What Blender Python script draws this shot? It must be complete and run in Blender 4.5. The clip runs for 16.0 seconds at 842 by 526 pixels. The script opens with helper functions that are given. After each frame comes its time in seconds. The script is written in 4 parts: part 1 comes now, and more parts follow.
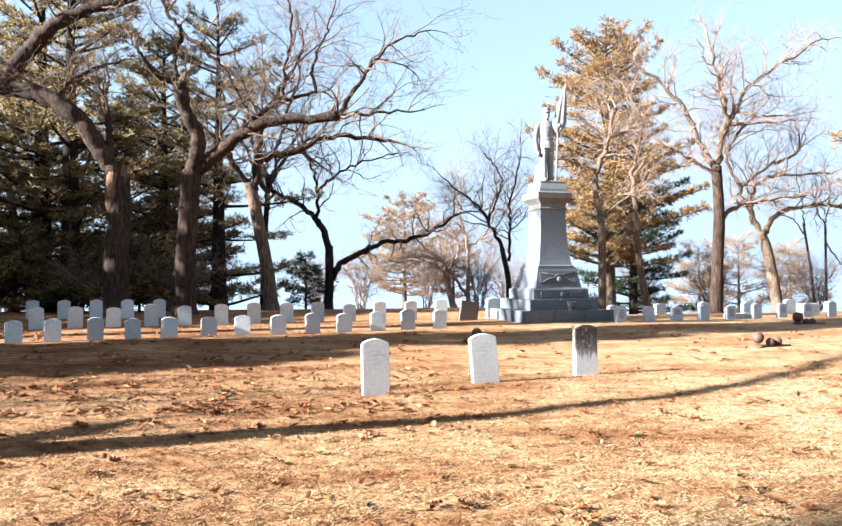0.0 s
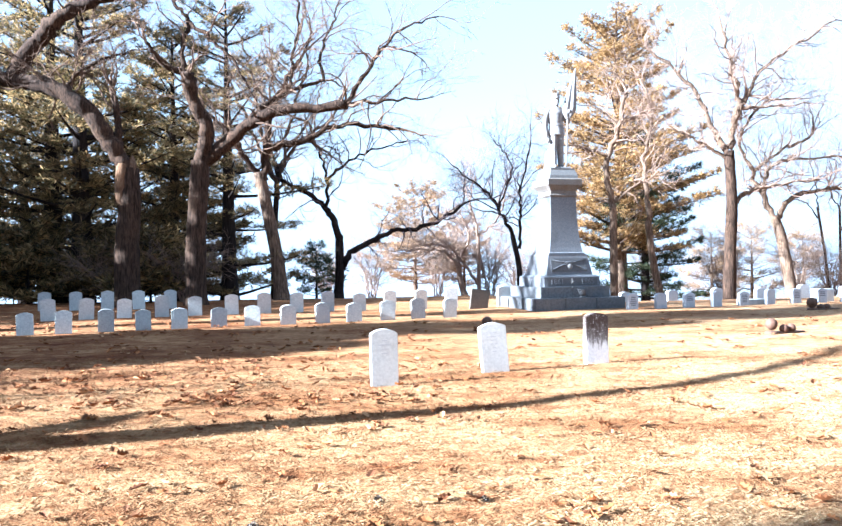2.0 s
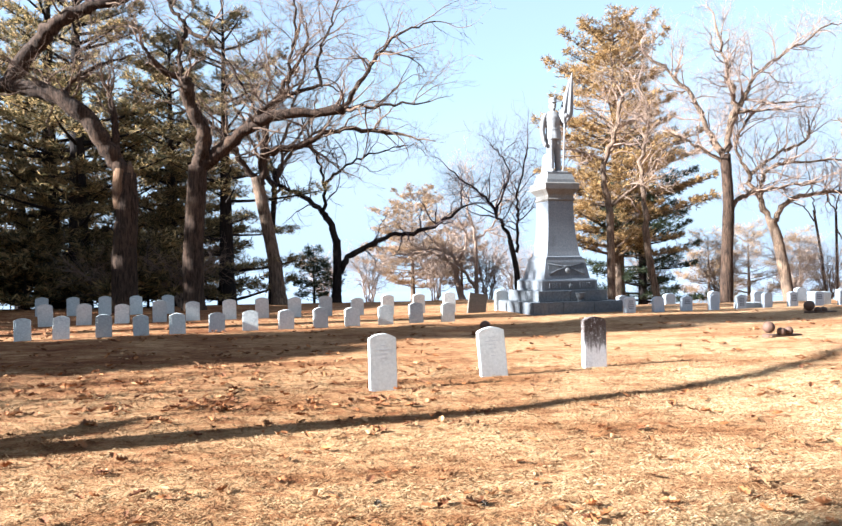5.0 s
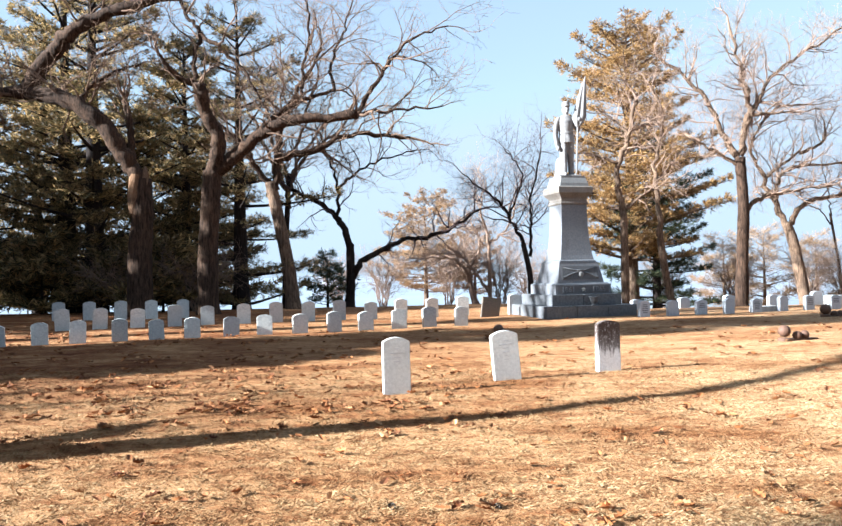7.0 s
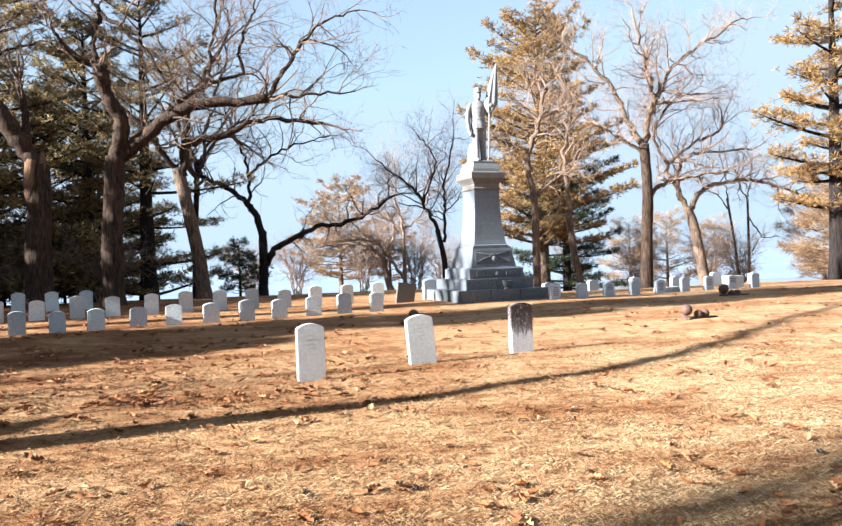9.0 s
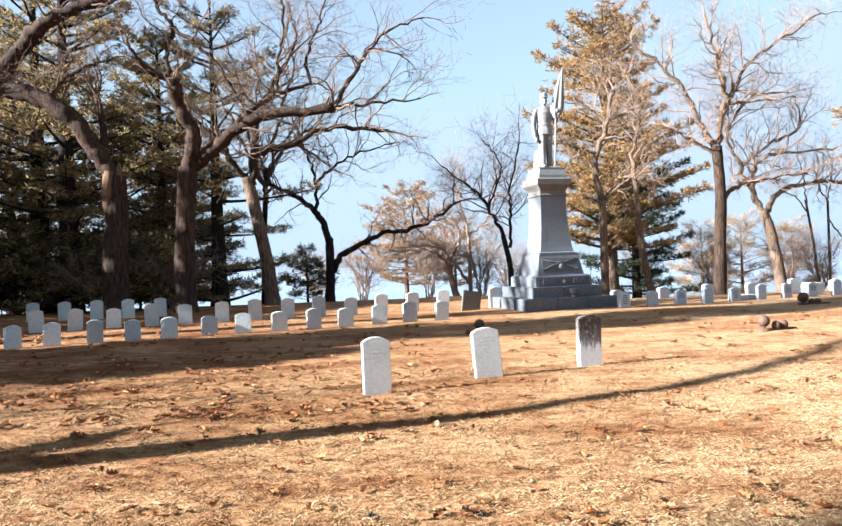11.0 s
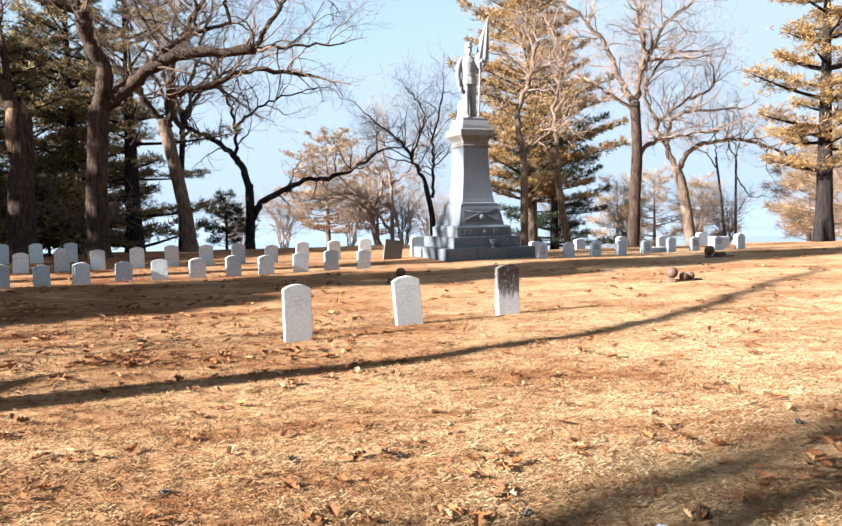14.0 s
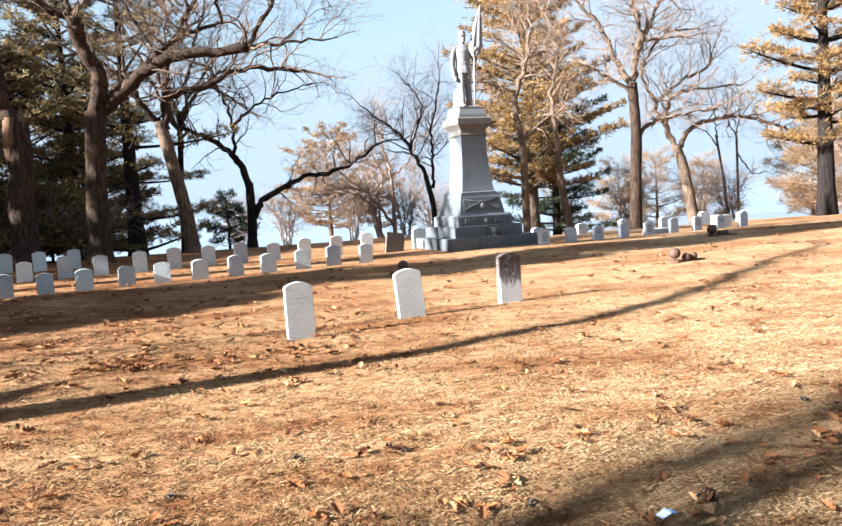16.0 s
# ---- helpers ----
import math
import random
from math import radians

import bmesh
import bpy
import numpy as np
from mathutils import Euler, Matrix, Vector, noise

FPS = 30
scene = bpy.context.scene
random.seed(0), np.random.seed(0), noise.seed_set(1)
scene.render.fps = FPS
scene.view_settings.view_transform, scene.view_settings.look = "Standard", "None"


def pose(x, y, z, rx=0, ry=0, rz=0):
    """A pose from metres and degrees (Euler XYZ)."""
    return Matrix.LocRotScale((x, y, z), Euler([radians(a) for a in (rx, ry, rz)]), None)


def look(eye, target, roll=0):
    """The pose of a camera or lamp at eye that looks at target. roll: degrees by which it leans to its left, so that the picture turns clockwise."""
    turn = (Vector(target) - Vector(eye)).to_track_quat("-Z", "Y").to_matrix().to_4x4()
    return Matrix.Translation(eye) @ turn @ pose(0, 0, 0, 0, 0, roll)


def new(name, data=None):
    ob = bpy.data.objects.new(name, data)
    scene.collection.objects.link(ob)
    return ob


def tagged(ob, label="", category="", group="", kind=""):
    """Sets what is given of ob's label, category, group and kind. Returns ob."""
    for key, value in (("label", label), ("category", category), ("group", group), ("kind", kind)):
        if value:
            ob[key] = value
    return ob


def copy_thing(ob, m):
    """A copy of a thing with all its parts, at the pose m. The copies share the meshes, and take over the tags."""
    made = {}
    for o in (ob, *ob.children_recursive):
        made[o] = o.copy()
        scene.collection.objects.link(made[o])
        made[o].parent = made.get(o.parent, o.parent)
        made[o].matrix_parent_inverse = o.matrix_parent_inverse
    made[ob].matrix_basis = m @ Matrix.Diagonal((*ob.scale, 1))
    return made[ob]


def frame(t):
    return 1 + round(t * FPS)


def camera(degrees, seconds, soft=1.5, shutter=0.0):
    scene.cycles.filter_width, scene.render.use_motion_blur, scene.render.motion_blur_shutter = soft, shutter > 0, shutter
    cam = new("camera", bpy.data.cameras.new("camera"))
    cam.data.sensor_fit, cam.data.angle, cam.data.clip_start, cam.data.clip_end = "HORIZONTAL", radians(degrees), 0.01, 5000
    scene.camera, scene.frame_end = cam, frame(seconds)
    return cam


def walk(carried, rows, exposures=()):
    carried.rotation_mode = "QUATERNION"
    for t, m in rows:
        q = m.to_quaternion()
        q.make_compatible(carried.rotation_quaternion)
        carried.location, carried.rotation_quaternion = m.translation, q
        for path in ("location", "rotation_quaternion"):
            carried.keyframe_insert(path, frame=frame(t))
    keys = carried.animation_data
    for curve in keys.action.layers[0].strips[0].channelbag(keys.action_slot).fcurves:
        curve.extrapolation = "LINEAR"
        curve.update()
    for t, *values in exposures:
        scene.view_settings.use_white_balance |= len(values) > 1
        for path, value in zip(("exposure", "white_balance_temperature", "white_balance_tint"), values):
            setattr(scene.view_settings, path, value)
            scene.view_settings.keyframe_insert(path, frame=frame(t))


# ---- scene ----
cam = camera(57, 16.0)
PATH = [
    (0, (-0.026, -0.037, 1.485), (0.254, 9.958, 1.659), -0.39),
    (0.5, (0.000, 0.008, 1.510), (0.185, 10.005, 1.718), -0.53),
    (1, (-0.001, 0.023, 1.510), (0.230, 10.020, 1.644), -0.37),
    (1.5, (0.014, 0.037, 1.490), (0.203, 10.035, 1.511), -1.05),
    (2, (0.012, 0.040, 1.501), (0.146, 10.039, 1.521), -0.91),
    (2.5, (0.012, 0.037, 1.504), (0.206, 10.035, 1.559), -1.07),
    (3, (0.001, 0.034, 1.495), (0.208, 10.032, 1.604), -1.07),
    (3.5, (0.008, 0.028, 1.499), (0.168, 10.026, 1.592), -1.24),
    (4, (0.001, 0.030, 1.502), (0.177, 10.028, 1.591), -1.12),
    (6.3, (0.002, 0.009, 1.510), (0.140, 10.008, 1.561), -0.98),
    (6.5, (0.003, 0.005, 1.504), (0.108, 10.004, 1.576), -1.07),
    (7, (-0.000, -0.000, 1.500), (-0.000, 9.999, 1.632), -1.20),
    (7.5, (0.002, -0.023, 1.517), (0.192, 9.974, 1.676), -0.91),
    (8, (0.004, 0.006, 1.501), (0.333, 9.995, 1.848), -0.93),
    (8.5, (0.005, 0.007, 1.491), (1.273, 9.909, 2.082), -0.09),
    (9, (0.012, 0.051, 1.468), (1.099, 9.991, 1.405), -1.95),
    (9.2, (0.037, 0.078, 1.490), (0.898, 10.041, 1.401), -1.68),
    (11.3, (0.021, 0.118, 1.581), (0.263, 10.115, 1.597), -2.16),
    (11.5, (0.026, 0.084, 1.581), (0.595, 10.067, 1.546), -1.70),
    (12, (0.005, 0.097, 1.582), (0.688, 10.073, 1.524), -1.70),
    (12.5, (0.009, 0.100, 1.580), (0.768, 10.069, 1.364), -1.68),
    (13, (0.014, 0.090, 1.588), (0.653, 10.068, 1.401), -2.57),
    (13.5, (0.018, 0.074, 1.570), (1.112, 9.997, 0.993), -2.04),
    (14, (0.015, 0.082, 1.572), (1.246, 9.983, 0.901), -1.13),
    (14.5, (0.013, 0.074, 1.571), (0.795, 10.036, 1.187), -3.55),
    (15, (0.018, 0.058, 1.573), (0.467, 10.040, 1.165), -3.96),
    (15.5, (0.028, 0.054, 1.544), (0.474, 10.040, 1.283), -3.15),
    (16, (0.072, 0.093, 1.584), (1.236, 9.994, 0.798), -3.64),
]
walk(cam, [(t, look(eye, target, roll)) for t, eye, target, roll in PATH],
     [(0, 2.98, 5420, 5), (1.0, 3.26, 5020, 5), (1.5, 3.44, 4960, 5), (2.0, 3.48, 4960, 5), (3.0, 3.24, 5000, 5), (4.0, 3.09, 5200, 5), (6.5, 2.82, 5560, 5), (8.5, 2.76, 5380, 5), (9.2, 2.76, 5550, 5), (12.0, 2.76, 5450, 5), (14.0, 2.76, 5640, 5), (16.0, 2.78, 5620, 5)])

# ---- world, sun ----
SHADE_DIR = radians(16.0)      # way the shadows fall, from +x towards +y
SUN_UP = radians(24.0)
world = bpy.data.worlds.new("sky")
scene.world = world
world.use_nodes = True
wn = world.node_tree
sky = wn.nodes.new("ShaderNodeTexSky")
sky.sky_type = 'NISHITA'
sky.sun_disc = False
sky.sun_elevation = SUN_UP
sky.sun_rotation = math.atan2(-math.cos(SHADE_DIR), -math.sin(SHADE_DIR)) % math.tau
sky.air_density, sky.dust_density, sky.ozone_density = 1.0, 0.15, 1.0
sky.altitude = 300
wn.nodes["Background"].inputs[1].default_value = 0.036
pale = wn.nodes.new("ShaderNodeHueSaturation")
pale.inputs["Saturation"].default_value = 0.72
wn.links.new(sky.outputs[0], pale.inputs["Color"])
veil = wn.nodes.new("ShaderNodeMixRGB")  # pale winter haze low in the sky
veil.blend_type = 'DARKEN'
veil.inputs[0].default_value = 1.0
veil.inputs[2].default_value = (3.35, 3.7, 4.1, 1)
wn.links.new(pale.outputs[0], veil.inputs[1])
haze = wn.nodes.new("ShaderNodeMixRGB")
haze.inputs[0].default_value = 0.50
haze.inputs[2].default_value = (3.05, 3.50, 3.85, 1)
wn.links.new(veil.outputs[0], haze.inputs[1])
wn.links.new(haze.outputs[0], wn.nodes["Background"].inputs[0])
sun = new("sun", bpy.data.lights.new("sun", 'SUN'))
sun.data.energy, sun.data.angle, sun.data.color = 5.0, radians(0.6), (1.0, 0.945, 0.86)
sun.matrix_world = look((-40, -12, 20), (-40 + math.cos(SHADE_DIR), -12 + math.sin(SHADE_DIR), 20 - math.tan(SUN_UP)))


# ---- materials ----
def material(name, rough=0.85, metal=0.0, spec=0.3):
    m = bpy.data.materials.new(name)
    m.use_nodes = True
    b = m.node_tree.nodes["Principled BSDF"]
    b.inputs["Roughness"].default_value = rough
    b.inputs["Metallic"].default_value = metal
    b.inputs["Specular IOR Level"].default_value = spec
    return m, m.node_tree, b


def noise_tex(nt, scale, detail=6, rough=0.6, stretch=None, coord="Object"):
    tc = nt.nodes.new("ShaderNodeTexCoord")
    n = nt.nodes.new("ShaderNodeTexNoise")
    n.inputs["Scale"].default_value = scale
    n.inputs["Detail"].default_value = detail
    n.inputs["Roughness"].default_value = rough
    if stretch:
        mp = nt.nodes.new("ShaderNodeMapping")
        mp.inputs["Scale"].default_value = stretch
        nt.links.new(tc.outputs[coord], mp.inputs[0])
        nt.links.new(mp.outputs[0], n.inputs["Vector"])
    else:
        nt.links.new(tc.outputs[coord], n.inputs["Vector"])
    return n.outputs["Fac"]


def ramp(nt, fac, *stops):
    r = nt.nodes.new("ShaderNodeValToRGB")
    els = r.color_ramp.elements
    while len(els) < len(stops):
        els.new(0.5)
    for e, (p, c) in zip(els, stops):
        e.position, e.color = p, (*c, 1)
    nt.links.new(fac, r.inputs[0])
    return r.outputs[0]


def mix(nt, fac, a, b, mode='MIX'):
    n = nt.nodes.new("ShaderNodeMix")
    n.data_type, n.blend_type = 'RGBA', mode
    for sock, v in ((n.inputs[0], fac), (n.inputs[6], a), (n.inputs[7], b)):
        if isinstance(v, (int, float)):
            sock.default_value = v
        elif isinstance(v, tuple):
            sock.default_value = (*v, 1)
        else:
            nt.links.new(v, sock)
    return n.outputs[2]


def bump(nt, b, height, strength, dist):
    n = nt.nodes.new("ShaderNodeBump")
    n.inputs["Strength"].default_value, n.inputs["Distance"].default_value = strength, dist
    nt.links.new(height, n.inputs["Height"])
    nt.links.new(n.outputs[0], b.inputs["Normal"])


def island_random(nt):
    return nt.nodes.new("ShaderNodeNewGeometry").outputs["Random Per Island"]


def object_random(nt):
    return nt.nodes.new("ShaderNodeObjectInfo").outputs["Random"]


def straw_patches(nt, c, amount):
    """Large worn and leafy patches, drawn out along the slope."""
    big = ramp(nt, noise_tex(nt, 0.55, 7, 0.66, (0.7, 1.5, 1.0)), (0.43, (1, 1, 1)), (0.61, (0, 0, 0)))
    c = mix(nt, mix(nt, amount, (0, 0, 0), big), mix(nt, 1.0, c, (0.57, 0.43, 0.34), 'MULTIPLY'), c)
    mid = ramp(nt, noise_tex(nt, 3.2, 6, 0.7, (0.8, 1.7, 1.0)), (0.51, (0, 0, 0)), (0.64, (0.85, 0.85, 0.85)))
    c = mix(nt, mid, c, mix(nt, 1.0, c, (0.55, 0.38, 0.28), 'MULTIPLY'))
    # deeper leaf litter towards the grove
    sep = nt.nodes.new("ShaderNodeSeparateXYZ")
    nt.links.new(nt.nodes.new("ShaderNodeTexCoord").outputs["Object"], sep.inputs[0])
    grove = nt.nodes.new("ShaderNodeMapRange")
    grove.inputs["From Min"].default_value, grove.inputs["From Max"].default_value = 1.5, -6.0
    nt.links.new(sep.outputs["X"], grove.inputs["Value"])
    rag = ramp(nt, noise_tex(nt, 1.6, 7, 0.7, (0.8, 1.8, 1.0)), (0.36, (0, 0, 0)), (0.60, (1, 1, 1)))
    back = nt.nodes.new("ShaderNodeMapRange")
    back.inputs["From Min"].default_value, back.inputs["From Max"].default_value = 6.5, 10.5
    nt.links.new(sep.outputs["Y"], back.inputs["Value"])
    deep = mix(nt, 1.0, mix(nt, 1.0, rag, grove.outputs[0], 'MULTIPLY'), back.outputs[0], 'MULTIPLY')
    c = mix(nt, deep, c, mix(nt, 1.0, c, (0.43, 0.27, 0.185), 'MULTIPLY'))
    # turf tone grows paler and cooler towards +x
    paler = nt.nodes.new("ShaderNodeMapRange")
    paler.inputs["From Min"].default_value, paler.inputs["From Max"].default_value = -0.5, 7.0
    nt.links.new(sep.outputs["X"], paler.inputs["Value"])
    return mix(nt, paler.outputs[0], c, mix(nt, 1.0, c, (1.20, 1.30, 1.45), 'MULTIPLY'))


def make_turf():
    m, nt, b = material("dry_turf", 0.95, spec=0.1)
    fine = noise_tex(nt, 60, 8, 0.78, (1.0, 1.7, 1.0))
    c = ramp(nt, fine, (0.30, (0.075, 0.030, 0.012)), (0.44, (0.29, 0.140, 0.055)), (0.57, (0.49, 0.325, 0.175)), (0.74, (0.62, 0.490, 0.328)))
    clump = noise_tex(nt, 9, 6, 0.72, (0.8, 1.5, 1.0))
    c = mix(nt, 1.0, c, ramp(nt, clump, (0.36, (0.56, 0.46, 0.39)), (0.50, (0.93, 0.90, 0.86)), (0.66, (1.12, 1.13, 1.12))), 'MULTIPLY')
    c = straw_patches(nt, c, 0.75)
    nt.links.new(c, b.inputs["Base Color"])
    bump(nt, b, mix(nt, 0.55, noise_tex(nt, 45, 8, 0.8), clump), 1.0, 0.045)
    return m


def make_blade(name, *cols, patchy=False):
    m, nt, b = material(name, 0.8, spec=0.15)
    n = len(cols)
    c = ramp(nt, island_random(nt), *[(i / max(1, n - 1), c) for i, c in enumerate(cols)])
    if patchy:
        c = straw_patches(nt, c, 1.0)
    nt.links.new(c, b.inputs["Base Color"])
    return m


def make_bark(name, dark, light, scale=6.0):
    m, nt, b = material(name, 0.92, spec=0.12)
    ridge = noise_tex(nt, scale, 8, 0.7, (3.2, 3.2, 0.5))
    c = ramp(nt, ridge, (0.35, dark), (0.62, light))
    moss = ramp(nt, noise_tex(nt, 1.1, 4), (0.45, (0.75, 0.75, 0.75)), (0.7, (1.15, 1.1, 1.0)))
    nt.links.new(mix(nt, 1.0, c, moss, 'MULTIPLY'), b.inputs["Base Color"])
    bump(nt, b, ridge, 1.0, 0.06)
    return m


def make_stone(name, dark, light, stain, stain_lo=0.55, scale=9.0, rough=0.75, per_object=0.0):
    m, nt, b = material(name, rough, spec=0.3)
    c = ramp(nt, noise_tex(nt, scale * 6, 6, 0.7), (0.35, dark), (0.65, light))
    s = ramp(nt, noise_tex(nt, scale * 0.45, 6, 0.65, (1, 1, 0.45)), (stain_lo, (0, 0, 0)), (stain_lo + 0.2, (0.8, 0.8, 0.8)))
    c = mix(nt, s, c, stain)
    if per_object:
        c = mix(nt, 1.0, c, ramp(nt, object_random(nt), (0, (1 - per_object,) * 3), (1, (1.0, 0.99, 0.95))), 'MULTIPLY')
    nt.links.new(c, b.inputs["Base Color"])
    bump(nt, b, noise_tex(nt, scale * 8, 6, 0.7), 0.35, 0.006)
    return m


def make_lichen():
    """White marble whose upper half is crusted with black lichen that runs down in streaks."""
    m, nt, b = material("lichen_marble", 0.85, spec=0.2)
    tc = nt.nodes.new("ShaderNodeTexCoord")
    sep = nt.nodes.new("ShaderNodeSeparateXYZ")
    nt.links.new(tc.outputs["Object"], sep.inputs[0])
    streak = noise_tex(nt, 9, 7, 0.7, (3.0, 3.0, 0.55))
    add = nt.nodes.new("ShaderNodeMath")
    add.operation = 'MULTIPLY_ADD'
    nt.links.new(streak, add.inputs[0])
    add.inputs[1].default_value = 0.55
    nt.links.new(sep.outputs["Z"], add.inputs[2])
    mask = ramp(nt, add.outputs[0], (0.50, (0, 0, 0)), (0.60, (0.85, 0.85, 0.85)), (0.80, (1, 1, 1)))
    holes = ramp(nt, noise_tex(nt, 30, 5, 0.7), (0.55, (1, 1, 1)), (0.72, (0.3, 0.3, 0.3)))
    mask = mix(nt, 1.0, mask, holes, 'MULTIPLY')
    paler = ramp(nt, noise_tex(nt, 40, 5), (0.35, (0.64, 0.64, 0.64)), (0.65, (0.80, 0.80, 0.80)))
    nt.links.new(mix(nt, mask, paler, (0.06, 0.042, 0.036)), b.inputs["Base Color"])
    bump(nt, b, noise_tex(nt, 70, 6), 0.4, 0.006)
    return m


def make_needles(name, *cols):
    m, nt, b = material(name, 0.7, spec=0.2)
    c = ramp(nt, island_random(nt), *[(i / (len(cols) - 1), c) for i, c in enumerate(cols)])
    big = ramp(nt, noise_tex(nt, 0.55, 3), (0.35, (0.7, 0.7, 0.7)), (0.65, (1.2, 1.15, 1.0)))
    c = mix(nt, 1.0, c, big, 'MULTIPLY')
    nt.links.new(c, b.inputs["Base Color"])
    tr = nt.nodes.new("ShaderNodeBsdfTranslucent")
    nt.links.new(c, tr.inputs[0])
    mx = nt.nodes.new("ShaderNodeMixShader")
    mx.inputs[0].default_value = 0.40
    nt.links.new(b.outputs[0], mx.inputs[1])
    nt.links.new(tr.outputs[0], mx.inputs[2])
    nt.links.new(mx.outputs[0], nt.nodes["Material Output"].inputs[0])
    return m


TURF = make_turf()
STRAW = make_blade("straw_blades", (0.121, 0.054, 0.020), (0.280, 0.176, 0.082), (0.358, 0.264, 0.149), (0.206, 0.109, 0.046), (0.322, 0.219, 0.112), patchy=True)
LEAF = make_blade("fallen_leaf", (0.081, 0.029, 0.013), (0.180, 0.068, 0.023), (0.306, 0.122, 0.043), (0.108, 0.039, 0.016), (0.450, 0.252, 0.117))
BARK = make_bark("oak_bark", (0.009, 0.006, 0.005), (0.092, 0.056, 0.038))
BARK_PALE = make_bark("pale_bark", (0.040, 0.027, 0.021), (0.230, 0.155, 0.108))
BARK_DARK = make_bark("dark_bark", (0.008, 0.006, 0.006), (0.036, 0.026, 0.022))
# twig barks lifted above limb bark to stand for light and bloom on twigs
LIT_TWIG = make_bark("lit_twig_bark", (0.085, 0.053, 0.038), (0.270, 0.175, 0.122), 14)
TWIG_DARK = make_bark("dark_twig_bark", (0.045, 0.030, 0.032), (0.140, 0.095, 0.095), 14)
LIT_TWIG_PALE = make_bark("lit_pale_twig_bark", (0.176, 0.114, 0.086), (0.405, 0.282, 0.216), 14)
HEARTWOOD = make_bark("torn_wood", (0.11, 0.060, 0.034), (0.25, 0.150, 0.092), 9)
GRANITE = make_stone("grey_granite", (0.106, 0.110, 0.121), (0.167, 0.171, 0.184), (0.074, 0.072, 0.072), 0.56, 5)
GRANITE_PALE = make_stone("pale_granite", (0.136, 0.134, 0.134), (0.200, 0.197, 0.194), (0.085, 0.082, 0.078), 0.58, 4)
# lower courses darkened to stand for the deeper shade there; tan stains on top
GRANITE_BASE = make_stone("shaded_base_granite", (0.069, 0.072, 0.079), (0.124, 0.127, 0.134), (0.193, 0.170, 0.143), 0.54, 3)
GRANITE_STAINED = make_stone("rain_stained_granite", (0.12, 0.106, 0.094), (0.19, 0.170, 0.152), (0.10, 0.072, 0.052), 0.50, 6)
CARVED = make_stone("carved_granite", (0.065, 0.066, 0.072), (0.115, 0.116, 0.122), (0.045, 0.045, 0.045), 0.58, 8)
STATUE_STONE = make_stone("statue_granite", (0.148, 0.141, 0.141), (0.222, 0.211, 0.207), (0.081, 0.073, 0.070), 0.52, 3)
MARBLE = make_stone("white_marble", (0.464, 0.464, 0.460), (0.596, 0.596, 0.588), (0.331, 0.331, 0.336), 0.54, 6, 0.6, 0.12)
# cool grey marble holds the blue shade of the crest-row fronts in its colour
MARBLE_SHADED = make_stone("shade_grey_marble", (0.35, 0.375, 0.415), (0.50, 0.525, 0.57), (0.26, 0.28, 0.31), 0.54, 6, 0.75, 0.2)
MARBLE_OLD = make_stone("weathered_marble", (0.50, 0.50, 0.49), (0.74, 0.74, 0.72), (0.30, 0.30, 0.28), 0.52, 5, 0.8, 0.45)
LICHEN = make_lichen()
SLATE = make_stone("tan_slab_stone", (0.10, 0.082, 0.066), (0.17, 0.14, 0.11), (0.065, 0.055, 0.045), 0.55, 6, 0.85)
LETTER_DARK = make_stone("dark_lettering", (0.10, 0.11, 0.13), (0.17, 0.18, 0.20), (0.2, 0.2, 0.2), 0.6, 20, 0.9)
LETTER = make_stone("worn_lettering", (0.36, 0.36, 0.37), (0.45, 0.45, 0.46), (0.47, 0.47, 0.47), 0.6, 20, 0.9)
IRON = make_stone("rusty_iron", (0.055, 0.03, 0.02), (0.14, 0.075, 0.045), (0.03, 0.018, 0.014), 0.5, 12, 0.7)
IRON_PALE = make_stone("weathered_iron", (0.06, 0.030, 0.020), (0.13, 0.070, 0.044), (0.035, 0.018, 0.012), 0.5, 12, 0.7)
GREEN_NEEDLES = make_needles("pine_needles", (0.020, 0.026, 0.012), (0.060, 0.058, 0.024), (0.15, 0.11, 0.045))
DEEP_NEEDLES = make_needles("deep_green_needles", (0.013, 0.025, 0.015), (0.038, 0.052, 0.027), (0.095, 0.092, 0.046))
# green needles toned gold and olive to carry the low warm sun
SUNGOLD_NEEDLES = make_needles("sunlit_pine_needles", (0.085, 0.050, 0.020), (0.285, 0.170, 0.070), (0.46, 0.295, 0.138))
SUN_OLIVE_NEEDLES = make_needles("sun_olive_pine_needles", (0.022, 0.026, 0.014), (0.150, 0.112, 0.050), (0.50, 0.335, 0.165))
TAN_NEEDLES = make_needles("tan_needles", (0.110, 0.066, 0.038), (0.31, 0.198, 0.116), (0.46, 0.315, 0.200))


# ---- building helpers ----
def link_mesh(name, verts, faces, mat, parent=None, label="", smooth=False):
    me = bpy.data.meshes.new(name)
    me.from_pydata(verts, [], faces)
    me.materials.append(mat)
    if smooth:
        me.polygons.foreach_set("use_smooth", [True] * len(me.polygons))
    me.update()
    ob = new(name, me)
    if parent:
        ob.parent = parent
    if label:
        ob["label"] = label
    return ob


def part(name, bm, mat, parent=None, label="", smooth=False):
    me = bpy.data.meshes.new(name)
    bm.to_mesh(me)
    bm.free()
    me.materials.append(mat)
    if smooth:
        me.polygons.foreach_set("use_smooth", [True] * len(me.polygons))
    ob = new(name, me)
    if parent:
        ob.parent = parent
    if label:
        ob["label"] = label
    return ob


